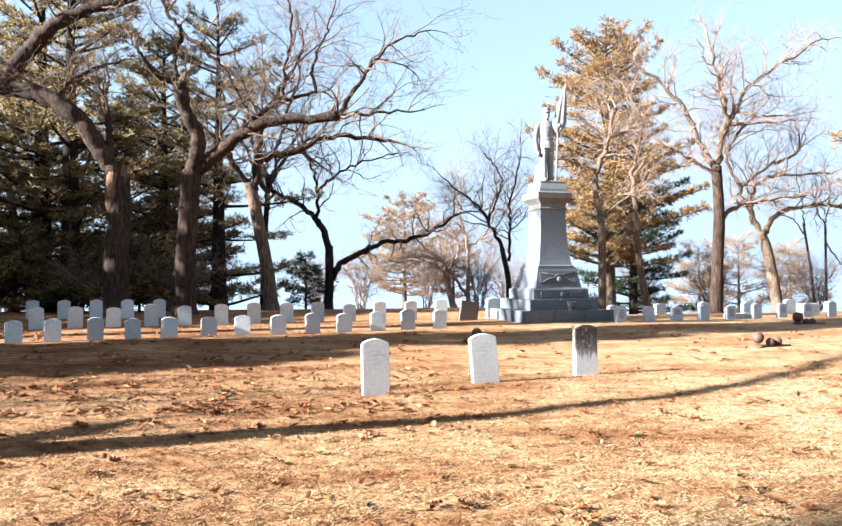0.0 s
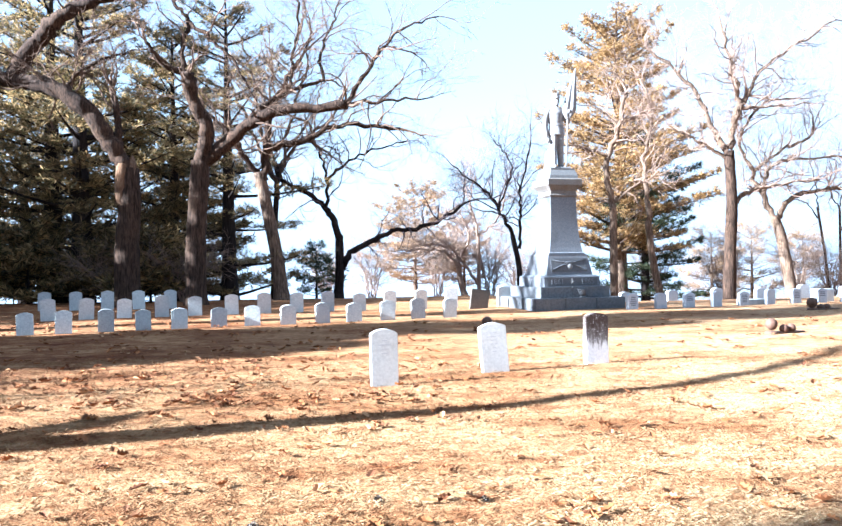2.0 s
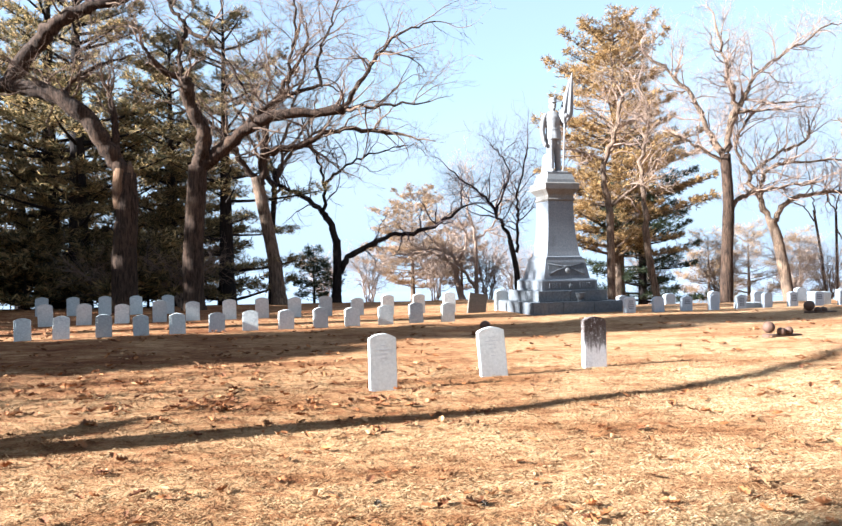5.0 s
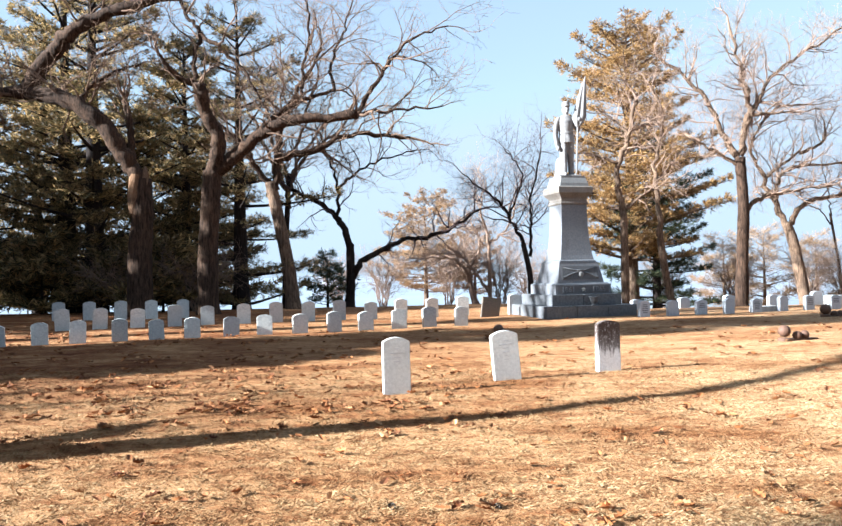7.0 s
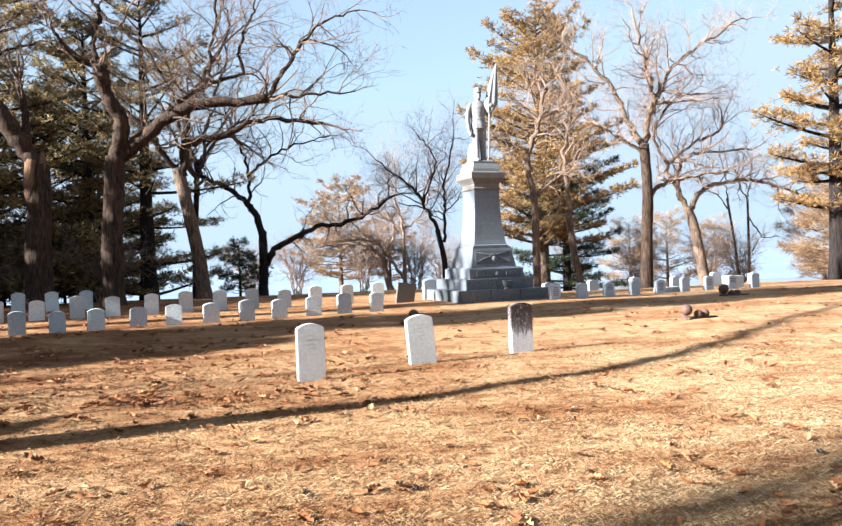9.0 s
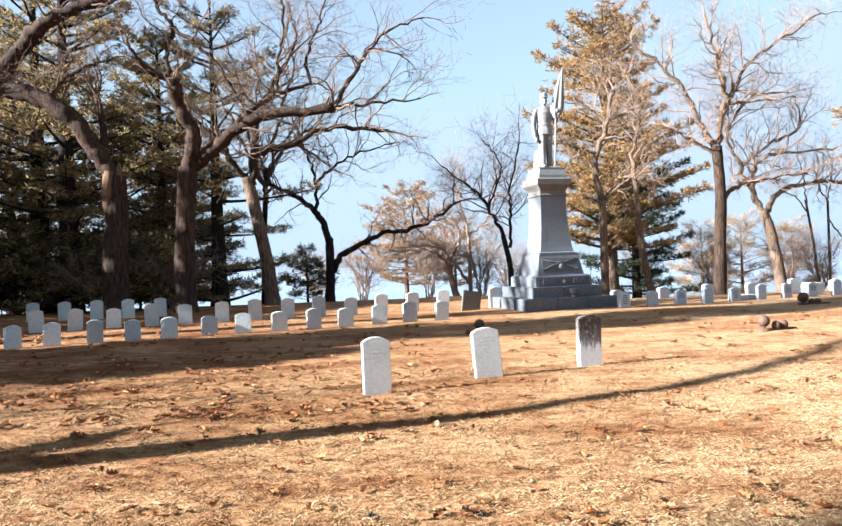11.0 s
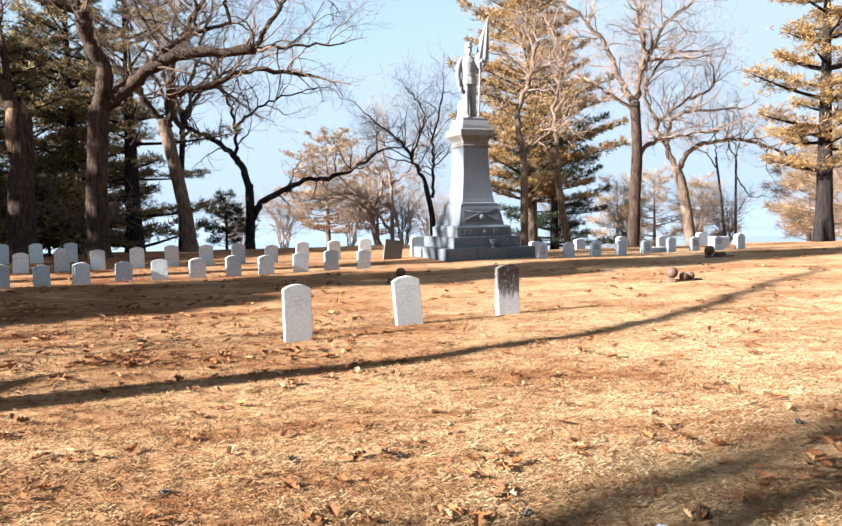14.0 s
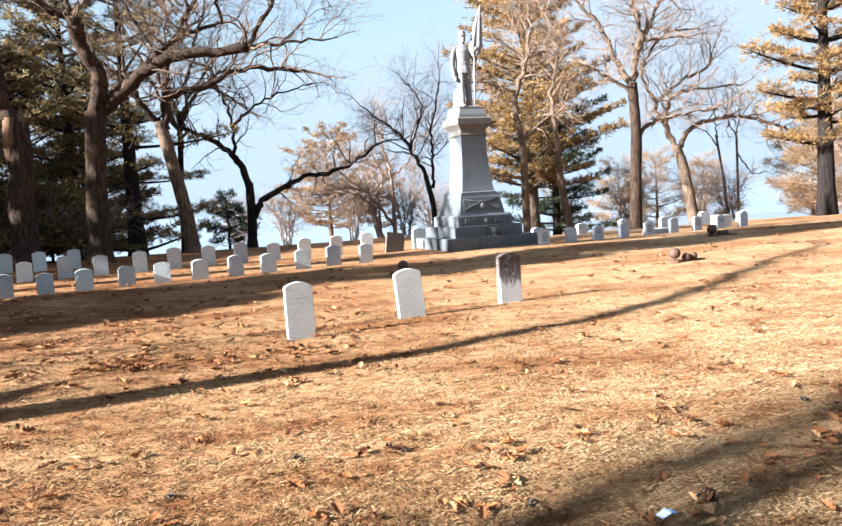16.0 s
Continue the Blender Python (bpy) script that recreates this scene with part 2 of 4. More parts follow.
def ground_z(x, y):
    """Height of the lawn: a gentle rise to a level top, then a fall beyond the crest."""
    s = 17.5
    z = -0.14 + 0.0277 * (0.5 * (y + s) - 0.5 * math.sqrt((y - s) ** 2 + 4.0))
    east = min(1.0, max(0.0, (x - 3.0) / 4.0))
    east = east * east * (3 - 2 * east)
    d = y - 25.0 + 3.8 * east - 0.12 * max(0.0, x - 8)
    if d > 0:
        fall = d * d / (d + 8.0)
        z -= 0.055 * fall + 0.055 * east * min(fall, 14.0)
    far = math.hypot(x, y)
    if far > 110:
        z -= min(6.0, (far - 110) * 0.08)
    n = noise.noise(Vector((x * 0.22, y * 0.22, 3.1))) * 0.05 + noise.noise(Vector((x * 0.9, y * 0.9, 7.7))) * 0.014
    return z + n * min(1.0, 0.35 + far / 30)


# ---- ground ----
def axis_marks(near, fine, far):
    """Coordinates that are close together up to near and widen out to far."""
    out, v, s = [0.0], 0.0, fine
    while v < far:
        if v > near:
            s *= 1.25
        v += s
        out.append(min(v, far))
    return out


xs = axis_marks(16, 0.2, 3000)
xs = sorted({-v for v in xs} | set(xs))
ys = axis_marks(26, 0.2, 3000)
ys = sorted({-v for v in axis_marks(4, 0.5, 3000)} | set(ys))
verts = [(x, y, ground_z(x, y)) for y in ys for x in xs]
nx = len(xs)
faces = [(j * nx + i, j * nx + i + 1, (j + 1) * nx + i + 1, (j + 1) * nx + i) for j in range(len(ys) - 1) for i in range(nx - 1)]
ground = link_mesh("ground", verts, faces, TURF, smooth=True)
tagged(ground, "dry winter lawn of straw-coloured grass with fallen leaves", "ground", kind="structure")

# pale sheet added far beyond the crest to give the bright hazy distance
FAR_PALE, far_nt, far_b = material("pale_distance", 0.35, spec=0.25)
far_nt.links.new(ramp(far_nt, noise_tex(far_nt, 0.02, 5), (0.3, (0.16, 0.19, 0.23)), (0.7, (0.22, 0.25, 0.29))), far_b.inputs["Base Color"])
water = link_mesh("water", [(-2900, 130, -4.2), (2900, 130, -4.2), (2900, 2900, -4.2), (-2900, 2900, -4.2)], [(0, 1, 2, 3)], FAR_PALE)
tagged(water, "pale sheet added for the bright hazy far distance", "water", kind="structure")


# ---- tubes: tapered limbs and twigs ----
class Tubes:
    def __init__(self):
        self.v, self.f = [], []

    def add(self, pts, radii, sides):
        base = len(self.v)
        pts = [Vector(p) for p in pts]
        n = len(pts)
        up = Vector((0.31, 0.87, 0.38))
        for i, p in enumerate(pts):
            d = (pts[min(i + 1, n - 1)] - pts[max(i - 1, 0)])
            if d.length < 1e-6:
                d = Vector((0, 0, 1))
            d.normalize()
            a = d.cross(up)
            if a.length < 0.1:
                a = d.cross(Vector((1, 0, 0)))
            a.normalize()
            b = d.cross(a)
            r = radii[i]
            for k in range(sides):
                w = math.tau * k / sides
                self.v.append(tuple(p + a * (math.cos(w) * r) + b * (math.sin(w) * r)))
        for i in range(n - 1):
            for k in range(sides):
                q = (k + 1) % sides
                self.f.append((base + i * sides + k, base + i * sides + q, base + (i + 1) * sides + q, base + (i + 1) * sides + k))
        self.f.append(tuple(base + (n - 1) * sides + k for k in range(sides)))

    def link(self, name, mat, parent, label=""):
        return link_mesh(name, self.v, self.f, mat, parent, label, smooth=True)


def spline(points, per):
    """A smooth way through the points (Catmull-Rom)."""
    p = [Vector(q) for q in points]
    p = [p[0] * 2 - p[1]] + p + [p[-1] * 2 - p[-2]]
    out = []
    for i in range(1, len(p) - 2):
        for k in range(per):
            t = k / per
            out.append(0.5 * (2 * p[i] + (p[i + 1] - p[i - 1]) * t + (2 * p[i - 1] - 5 * p[i] + 4 * p[i + 1] - p[i + 2]) * t * t
                              + (3 * p[i] - p[i - 1] - 3 * p[i + 1] + p[i + 2]) * t ** 3))
    out.append(p[-2])
    return out


class Oak:
    """A bare broadleaf tree: trunk and limbs as given, twigs grown on them."""

    def __init__(self, x, y, label, bark=BARK, seed=1, name="bare_tree", twig=1.0, levels=3):
        self.at = Vector((x, y, 0))
        self.rng = random.Random(seed)
        self.ob = new(name)
        self.ob.location = (x, y, ground_z(x, y))
        tagged(self.ob, label, "tree")
        self.base_z = self.ob.location.z
        self.bark, self.twig, self.levels = bark, twig, levels
        self.twigs = Tubes()

    def _local(self, p):
        return Vector((p[0], p[1], p[2] - self.base_z))

    def trunk(self, r0, r1, *pts, bark=None):
        pts = [self._local(p) for p in pts]
        pts[0].z = -0.25
        way = spline(pts, 8)
        n = len(way)
        rad = []
        for i, p in enumerate(way):
            t = i / (n - 1)
            flare = 1 + 0.32 * max(0.0, 1 - (p.z + 0.1) / 0.7) ** 2
            rad.append((r0 * (1 - t) + r1 * t) * flare * (1 + 0.05 * self.rng.uniform(-1, 1)))
        t = Tubes()
        t.add(way, rad, 14)
        t.link("trunk", bark or self.bark, self.ob)
        return self

    def limb(self, r0, r1, *pts, shoots=1.0):
        way = spline([self._local(p) for p in pts], 7)
        n = len(way)
        seg = (way[-1] - way[0]).length / n
        way = [p + Vector([self.rng.uniform(-1, 1) for _ in range(3)]) * seg * 0.34 * (0 < i < n - 1) for i, p in enumerate(way)]
        rad = [(r0 + (r1 - r0) * i / (n - 1)) * (1 + 0.14 * self.rng.uniform(-1, 1)) for i in range(n)]
        t = Tubes()
        t.add(way, rad, 9)
        t.link("limb", self.bark, self.ob)
        self._shoot(way, rad, self.levels, shoots * (0.6 if r0 > 0.2 else 1.0), 0.5 if r0 > 0.2 else 0.3 if r0 > 0.1 else 0.18)
        # the limb runs out into a thin leader
        d = (way[-1] - way[-2]).normalized()
        self._twig(way[-1], d, max(0.8, (way[-1] - way[0]).length * 0.35), min(0.06, rad[-1] * 0.9), self.levels - 1, shoots, 0.3)
        return self

    def _shoot(self, way, rad, level, amount, start=0.18):
        if level <= 0:
            return
        total = sum((way[i + 1] - way[i]).length for i in range(len(way) - 1))
        count = max(2, int(total * (2.3, 3.2, 2.4)[max(0, 3 - level)] * amount * self.twig))
        for _ in range(count):
            t = self.rng.uniform(start, 1.0)
            i = min(len(way) - 2, int(t * (len(way) - 1)))
            p = way[i].lerp(way[i + 1], self.rng.random())
            d = (way[i + 1] - way[i]).normalized()
            side = Vector([self.rng.uniform(-1, 1) for _ in range(3)])
            side = side - d * side.dot(d)
            if side.length < 0.1:
                continue
            side.normalize()
            side.z += 0.15
            out = (d * self.rng.uniform(0.3, 0.9) + side * self.rng.uniform(0.5, 1.0)).normalized()
            size = {3: self.rng.uniform(1.0, 3.0), 2: self.rng.uniform(0.5, 1.6), 1: self.rng.uniform(0.3, 0.9)}[level]
            self._twig(p, out, size * (1.15 - 0.4 * t), min(rad[i] * 0.55, {3: 0.038, 2: 0.018, 1: 0.010}[level]), level - 1, amount)

    def _twig(self, p, d, size, r, level, amount=1.0, curve=1.0):
        n = 6 if level >= 2 else 4 if level == 1 else 3
        way, rad = [p.copy()], [r]
        p, d = p.copy(), d.copy()
        bend = Vector((self.rng.uniform(-1, 1), self.rng.uniform(-1, 1), self.rng.uniform(-0.4, 1.1))) * 0.14 * curve
        for i in range(n):
            kink = Vector([self.rng.uniform(-1, 1) for _ in range(3)]) * 0.50
            d = (d + bend + kink).normalized()
            p = p + d * size / n
            way.append(p.copy())
            rad.append(max(0.004, r * (1 - 0.8 * (i + 1) / n)))
        self.twigs.add(way, rad, 5 if level >= 2 else 3)
        self._shoot(way, rad, level, amount)

    def done(self):
        if self.twigs.v:
            self.twigs.link("crown", {BARK: LIT_TWIG, BARK_PALE: LIT_TWIG_PALE, BARK_DARK: TWIG_DARK}.get(self.bark, self.bark), self.ob)
        return self.ob


# ---- pines ----
def pine(x, y, height, radius, clear, label, needles=GREEN_NEEDLES, bark=BARK_DARK, seed=1, whorls=16, tufts=26, name="pine_tree", lean=0.0, ragged=0.35, droop=0.0, blade=0.30, shape=0.75, plume=9, thin=0.085, skirt=0.65):
    rng = random.Random(seed)
    ob = new(name)
    gz0 = ground_z(x, y)
    ob.location = (x, y, gz0)
    tagged(ob, label, "tree")
    top = Vector((lean, 0, height))
    t = Tubes()
    way = [Vector((lean * (k / 10) ** 1.5, 0, -0.25 + (height + 0.25) * k / 10)) for k in range(11)]
    t.add(way, [0.028 * height * (1 - 0.93 * k / 10) * (1.25 if k == 0 else 1) for k in range(11)], 10)
    t.link("trunk", bark, ob)
    boughs, nv, nf = Tubes(), [], []
    for w in range(whorls):
        f = (w + 0.5) / whorls
        z0 = clear + (height - clear) * f
        reach0 = radius * ((1 - f) ** shape * 0.9 + 0.1) * (skirt if f < 0.12 else 1.0)
        a0 = rng.uniform(0, math.tau)
        for k in range(5):
            if rng.random() < 0.12:
                continue
            a = a0 + math.tau * k / 5 + rng.uniform(-0.4, 0.4)
            reach = reach0 * rng.uniform(1 - ragged, 1 + ragged * 0.4)
            z = z0 + rng.uniform(-0.5, 0.5) * (height - clear) / whorls
            d = Vector((math.cos(a), math.sin(a), 0))
            rise = rng.uniform(0.02, 0.28) - droop + 0.5 * f * f
            axis = [Vector((lean * (z / height) ** 1.5, 0, z)) + d * reach * s + Vector((0, 0, reach * (rise * s + 0.12 * s * s - 0.1 * s))) for s in (0, 0.25, 0.5, 0.75, 1.0)]
            boughs.add(axis, [0.0065 * height * (1 - 0.5 * f) * (1 - 0.85 * s) + 0.005 for s in (0, 0.25, 0.5, 0.75, 1.0)], 4)
            side = Vector((-d.y, d.x, 0))
            count = max(4, int(tufts * reach / radius + 3))
            for _ in range(count):
                s = rng.uniform(0.25, 1.03) ** 0.8
                i = min(3, int(s * 4))
                c = axis[i].lerp(axis[i + 1], min(1.0, s * 4 - i))
                spread = reach * 0.26 * (1.2 - s) + 0.14
                c = c + side * rng.gauss(0, spread) + Vector((0, 0, rng.gauss(0.05, 0.07) + 0.05))
                for _ in range(plume):
                    v = (d * rng.uniform(-0.2, 1.0) + side * rng.uniform(-1, 1) + Vector((0, 0, rng.uniform(-0.35, 0.75)))).normalized()
                    ln = blade * rng.uniform(0.6, 1.3)
                    q = v.cross(Vector((rng.uniform(-1, 1), rng.uniform(-1, 1), rng.uniform(-1, 1))))
                    if q.length < 0.05:
                        continue
                    q.normalize()
                    q *= ln * thin
                    n0 = len(nv)
                    mid, tip = c + v * ln * 0.55, c + v * ln
                    nv += [tuple(c), tuple(mid + q), tuple(tip), tuple(mid - q)]
                    nf.append((n0, n0 + 1, n0 + 2, n0 + 3))
    tagged(boughs.link("branchwork", bark, ob), kind="stuff")
    link_mesh("crown", nv, nf, needles, ob)
    return ob


t = Oak(-8.7, 24, "massive bare oak with a torn lit stub and arching limb", BARK, seed=65, twig=1.25, levels=3)
t.trunk(0.41, 0.31, (0, 0, 0.3), (0, 0, 2.1), (0.1, 0.0, 3.4), (0.1, 0.0, 4.6))
t.limb(0.28, 0.22, (0.1, 0.0, 4.5), (-0.3, -0.2, 5.2), (-0.9, -0.4, 6.2), (-1.8, -0.5, 6.9), (-2.9, -0.2, 7.25), (-3.6, 0.0, 7.4))
t.limb(0.20, 0.13, (-3.3, 0.0, 7.4), (-4.6, 0.0, 7.4), (-6.1, 0.0, 8.0))
t.limb(0.27, 0.15, (-3.4, 0.0, 7.4), (-2.6, -0.1, 8.5), (-1.7, -0.3, 9.2), (-0.4, -0.4, 9.7), (1.5, -0.5, 10.2))
t.limb(0.13, 0.06, (-0.2, 0.0, 4.9), (-0.2, 0.0, 5.9), (-0.3, 0.0, 6.7), (-0.4, 0.0, 7.3))
t.limb(0.08, 0.03, (-1.2, 0.0, 6.4), (-1.7, 0.0, 7.2), (-0.9, 0.1, 7.9), (0.1, 0.1, 8.2))
stub = Tubes()
stub.add([(-0.10, -0.14, 3.5), (-0.08, -0.17, 4.1), (-0.02, -0.18, 4.7), (0.02, -0.14, 5.1)], [0.16, 0.21, 0.18, 0.04], 9)
stub.add([(0.22, -0.10, 4.3), (0.25, -0.12, 4.75), (0.24, -0.08, 4.98)], [0.16, 0.12, 0.03], 7)
stub.link("torn_stub", HEARTWOOD, t.ob, "torn pale stub").location.z = -t.base_z
t.done()

t = Oak(-6.6, 24, "large bare oak with a broken crooked top and long side limbs", BARK, seed=66, twig=1.15, levels=3)
t.trunk(0.33, 0.28, (0, 0, 0.2), (0, 0, 2.0), (0.1, 0.0, 3.5), (0.2, 0.0, 4.8))
t.limb(0.26, 0.19, (0.2, 0.0, 4.7), (0.5, -0.3, 5.6), (0.2, -0.6, 6.5), (0.1, -0.9, 7.3))
t.limb(0.12, 0.05, (-0.1, 0.0, 7.5), (-0.6, -0.3, 7.6), (-0.9, -0.7, 7.9), (-1.1, -1.0, 8.2))
t.limb(0.09, 0.04, (-0.2, 0.0, 7.3), (-0.4, 0.2, 8.2), (-0.2, 0.3, 9.2), (-0.7, 0.5, 9.9), (-1.2, 0.6, 10.9))
t.limb(0.07, 0.03, (-0.1, 0.0, 9.1), (0.7, -0.2, 8.4), (1.5, -0.4, 7.5), (2.1, -0.6, 6.4))
t.limb(0.22, 0.14, (0.3, 0.0, 4.8), (1.1, -0.2, 5.3), (1.9, -0.4, 5.9), (2.8, -0.6, 6.2), (4.8, -0.8, 6.3))
t.limb(0.12, 0.05, (1.2, 0.0, 5.5), (2.0, 0.2, 6.4), (2.8, 0.5, 7.0), (4.0, 0.7, 7.4))
t.limb(0.06, 0.03, (3.0, 0.0, 7.0), (3.1, -0.1, 7.9), (3.3, -0.1, 9.1), (3.2, -0.2, 10.2))
t.limb(0.06, 0.02, (4.0, 0.0, 7.2), (3.9, 0.2, 8.1), (4.3, 0.3, 9.1), (4.6, 0.5, 10.3))
t.limb(0.08, 0.02, (4.7, 0.0, 6.5), (5.6, -0.1, 7.8), (6.4, -0.1, 8.7), (7.6, -0.2, 9.1))
t.limb(0.06, 0.02, (4.7, 0.0, 6.5), (6.1, 0.0, 6.6), (7.4, 0.1, 6.7))
t.done()

t = Oak(-4.6, 28, "leaning bare tree with a forked trunk behind headstones", BARK, seed=67, twig=1.35, levels=3)
# paler trunk bark stands for the sun that strikes this trunk
t.trunk(0.26, 0.20, (0, 0, -0.1), (-0.2, 0.0, 1.9), (-0.6, 0.0, 4.0), (-0.8, 0.0, 4.9), bark=BARK_PALE)
t.limb(0.12, 0.06, (-0.8, 0.0, 4.8), (-1.3, -0.3, 5.5), (-1.6, -0.5, 6.1), (-2.5, -0.8, 7.0))
t.limb(0.16, 0.09, (-0.6, 0.0, 4.6), (-0.5, 0.0, 5.9), (-0.3, 0.1, 7.2), (0.4, 0.1, 8.5))
t.limb(0.15, 0.06, (-0.4, 0.0, 5.8), (0.8, 0.2, 6.1), (2.1, 0.3, 6.6), (4.3, 0.5, 6.5))
t.limb(0.05, 0.02, (0.4, 0.0, 8.4), (1.1, 0.0, 9.8), (0.9, -0.1, 11.1))
t.done()

t = Oak(-3.1, 33, "dark bare tree forked low with one sweeping limb", BARK_DARK, seed=68, twig=1.00, levels=3)
t.trunk(0.21, 0.17, (0, 0, -0.4), (0.1, 0.0, 1.2), (0.1, 0.0, 2.8))
t.limb(0.16, 0.07, (0.1, 0.0, 2.7), (-0.4, 0.1, 3.9), (-1.4, 0.2, 4.7), (-2.4, 0.3, 5.2))
t.limb(0.08, 0.03, (-0.4, 0.0, 3.9), (-0.4, 0.1, 5.3), (-0.8, 0.1, 6.7), (-1.3, 0.2, 8.0))
t.limb(0.07, 0.02, (-0.4, 0.0, 5.1), (0.4, -0.3, 5.8), (1.6, -0.6, 6.3), (3.0, -0.9, 6.6))
t.limb(0.16, 0.05, (0.1, 0.0, 1.4), (0.7, 0.1, 2.1), (2.4, 0.2, 2.9), (4.0, 0.3, 3.2), (5.7, 0.4, 4.2))
t.done()

t = Oak(9.2, 35, "slender pale-barked bare tree lit by low sun", BARK_PALE, seed=69, twig=1.08, levels=3)
t.trunk(0.19, 0.16, (0, 0, -0.8), (0, 0, 1.9), (0, 0, 4.1))
t.limb(0.15, 0.07, (0, 0, 3.9), (-0.2, 0.0, 6.0), (0.4, 0.0, 7.7), (0.7, 0.0, 9.2))
t.limb(0.08, 0.03, (-0.1, 0.0, 6.3), (-1.3, -0.2, 6.6), (-2.4, -0.3, 6.8))
t.limb(0.07, 0.03, (0.1, 0.0, 4.2), (1.1, -0.3, 5.0), (2.3, -0.7, 5.5))
t.limb(0.06, 0.02, (0.4, 0.0, 7.6), (-0.5, 0.2, 8.4), (-1.7, 0.3, 8.8))
t.done()

t = Oak(12.1, 37, "leaning pale-barked bare tree lit by low sun", BARK_PALE, seed=70, twig=1.00, levels=3)
t.trunk(0.19, 0.16, (0, 0, -1.0), (-0.5, 0.0, 1.6), (-0.7, 0.0, 3.4))
t.limb(0.14, 0.05, (-0.7, 0.0, 3.3), (-0.9, -0.1, 6.0), (-0.5, -0.1, 8.3), (-0.9, -0.2, 10.3))
t.limb(0.06, 0.02, (-0.8, 0.0, 5.5), (0.4, 0.1, 7.0), (1.7, 0.2, 7.4))
t.done()

t = Oak(14.0, 34, "tall bare tree with a wide spreading hazy crown", BARK_PALE, seed=71, twig=1.46, levels=3)
# darker trunk bark puts the shade on this trunk into its colour
t.trunk(0.28, 0.22, (0, 0, -0.8), (0.1, 0.0, 2.0), (0.2, 0.0, 4.1), (0.1, 0.0, 6.3), bark=BARK)
t.limb(0.16, 0.05, (0, 0, 6.3), (-0.6, 0.2, 7.5), (-1.4, 0.4, 9.3), (-3.2, 0.5, 10.9))
t.limb(0.16, 0.05, (0.1, 0.0, 6.4), (0.6, 0.1, 8.3), (0.5, 0.2, 9.6), (-0.1, 0.2, 12.0))
t.limb(0.10, 0.04, (0.4, 0.0, 7.7), (1.4, 0.2, 9.4), (2.8, 0.4, 10.7), (5.3, 0.6, 12.2))
t.limb(0.09, 0.03, (-0.1, 0.0, 6.0), (-1.2, -0.1, 6.7), (-2.5, -0.2, 7.3))
t.limb(0.12, 0.04, (0.2, 0.0, 3.8), (0.9, 0.1, 4.4), (2.3, 0.3, 4.8), (4.3, 0.4, 5.0))
t.limb(0.08, 0.03, (0.6, 0.0, 8.2), (1.7, -0.1, 8.2), (3.6, -0.2, 8.3))
t.done()

t = Oak(17.9, 36, "leaning bare tree with long arching limbs", BARK_PALE, seed=72, twig=1.38, levels=3)
t.trunk(0.27, 0.22, (0, 0, -1.1), (-0.3, 0.0, 1.0), (-0.6, 0.0, 2.6), (-0.9, 0.0, 3.5))
t.limb(0.16, 0.06, (-0.9, 0.0, 3.4), (-1.4, 0.2, 4.7), (-1.7, 0.4, 5.5), (0.1, 0.6, 6.9))
t.limb(0.14, 0.05, (-0.8, 0.0, 3.4), (0.2, 0.2, 4.4), (2.0, 0.4, 4.8), (4.2, 0.5, 4.4), (6.2, 0.7, 3.7))
t.limb(0.11, 0.04, (-1.3, 0.0, 4.4), (-1.4, -0.3, 5.2), (-0.8, -0.6, 6.0), (2.0, -0.9, 6.1))
t.limb(0.09, 0.03, (-1.8, 0.0, 5.5), (-2.6, -0.3, 7.0), (-1.5, -0.5, 8.7), (0.2, -0.8, 8.8))
t.limb(0.08, 0.03, (-0.2, 0.0, 6.7), (0.8, -0.2, 7.2), (0.8, -0.4, 8.1))
t.done()

t = Oak(5.2, 37, "dark bare tree with twisted upper branches", BARK_DARK, seed=73, twig=1.46, levels=3)
t.trunk(0.16, 0.12, (0, 0, -0.6), (0, 0, 1.2), (-0.3, 0.0, 2.8))
t.limb(0.10, 0.03, (-0.3, 0.0, 2.8), (-0.8, 0.2, 3.9), (-1.4, 0.5, 4.9), (-3.1, 0.7, 6.3))
t.limb(0.08, 0.03, (0, 0, 2.2), (0.1, -0.1, 3.8), (0.1, -0.2, 5.0), (0.6, -0.3, 7.3))
t.limb(0.05, 0.02, (-0.9, 0.0, 4.1), (-0.3, 0.0, 6.1), (-1.1, 0.1, 7.4))
t.done()

t = Oak(3.7, 42, "small bare tree lit warm by the sun", LIT_TWIG_PALE, seed=74, twig=1.6, levels=3)
t.trunk(0.13, 0.09, (0, 0, -0.8), (0, 0, 1.2), (0, 0, 3.0))
t.limb(0.08, 0.03, (0, 0, 2.8), (-0.4, -0.2, 5.0), (-0.1, -0.3, 6.2))
t.limb(0.07, 0.03, (0, 0, 3.0), (1.2, 0.0, 4.1), (1.5, -0.1, 5.9))
t.limb(0.09, 0.04, (-0.1, 0.0, 0.4), (-1.1, -0.1, 1.9), (-1.8, -0.2, 2.5), (-3.2, -0.4, 2.5))
t.done()

t = Oak(3.1, 43, "low spreading bare tree lit warm by the sun", LIT_TWIG_PALE, seed=75, twig=1.6, levels=3)
t.trunk(0.19, 0.13, (0, 0, -1.0), (-0.3, 0.0, 0.4), (-0.5, 0.0, 1.7))
t.limb(0.09, 0.04, (-0.5, 0.0, 1.6), (0.2, -0.1, 3.0), (-0.3, -0.3, 4.2))
t.limb(0.09, 0.04, (-0.5, 0.0, 1.4), (-1.4, 0.0, 2.3), (-3.8, 0.0, 2.3))
t.done()

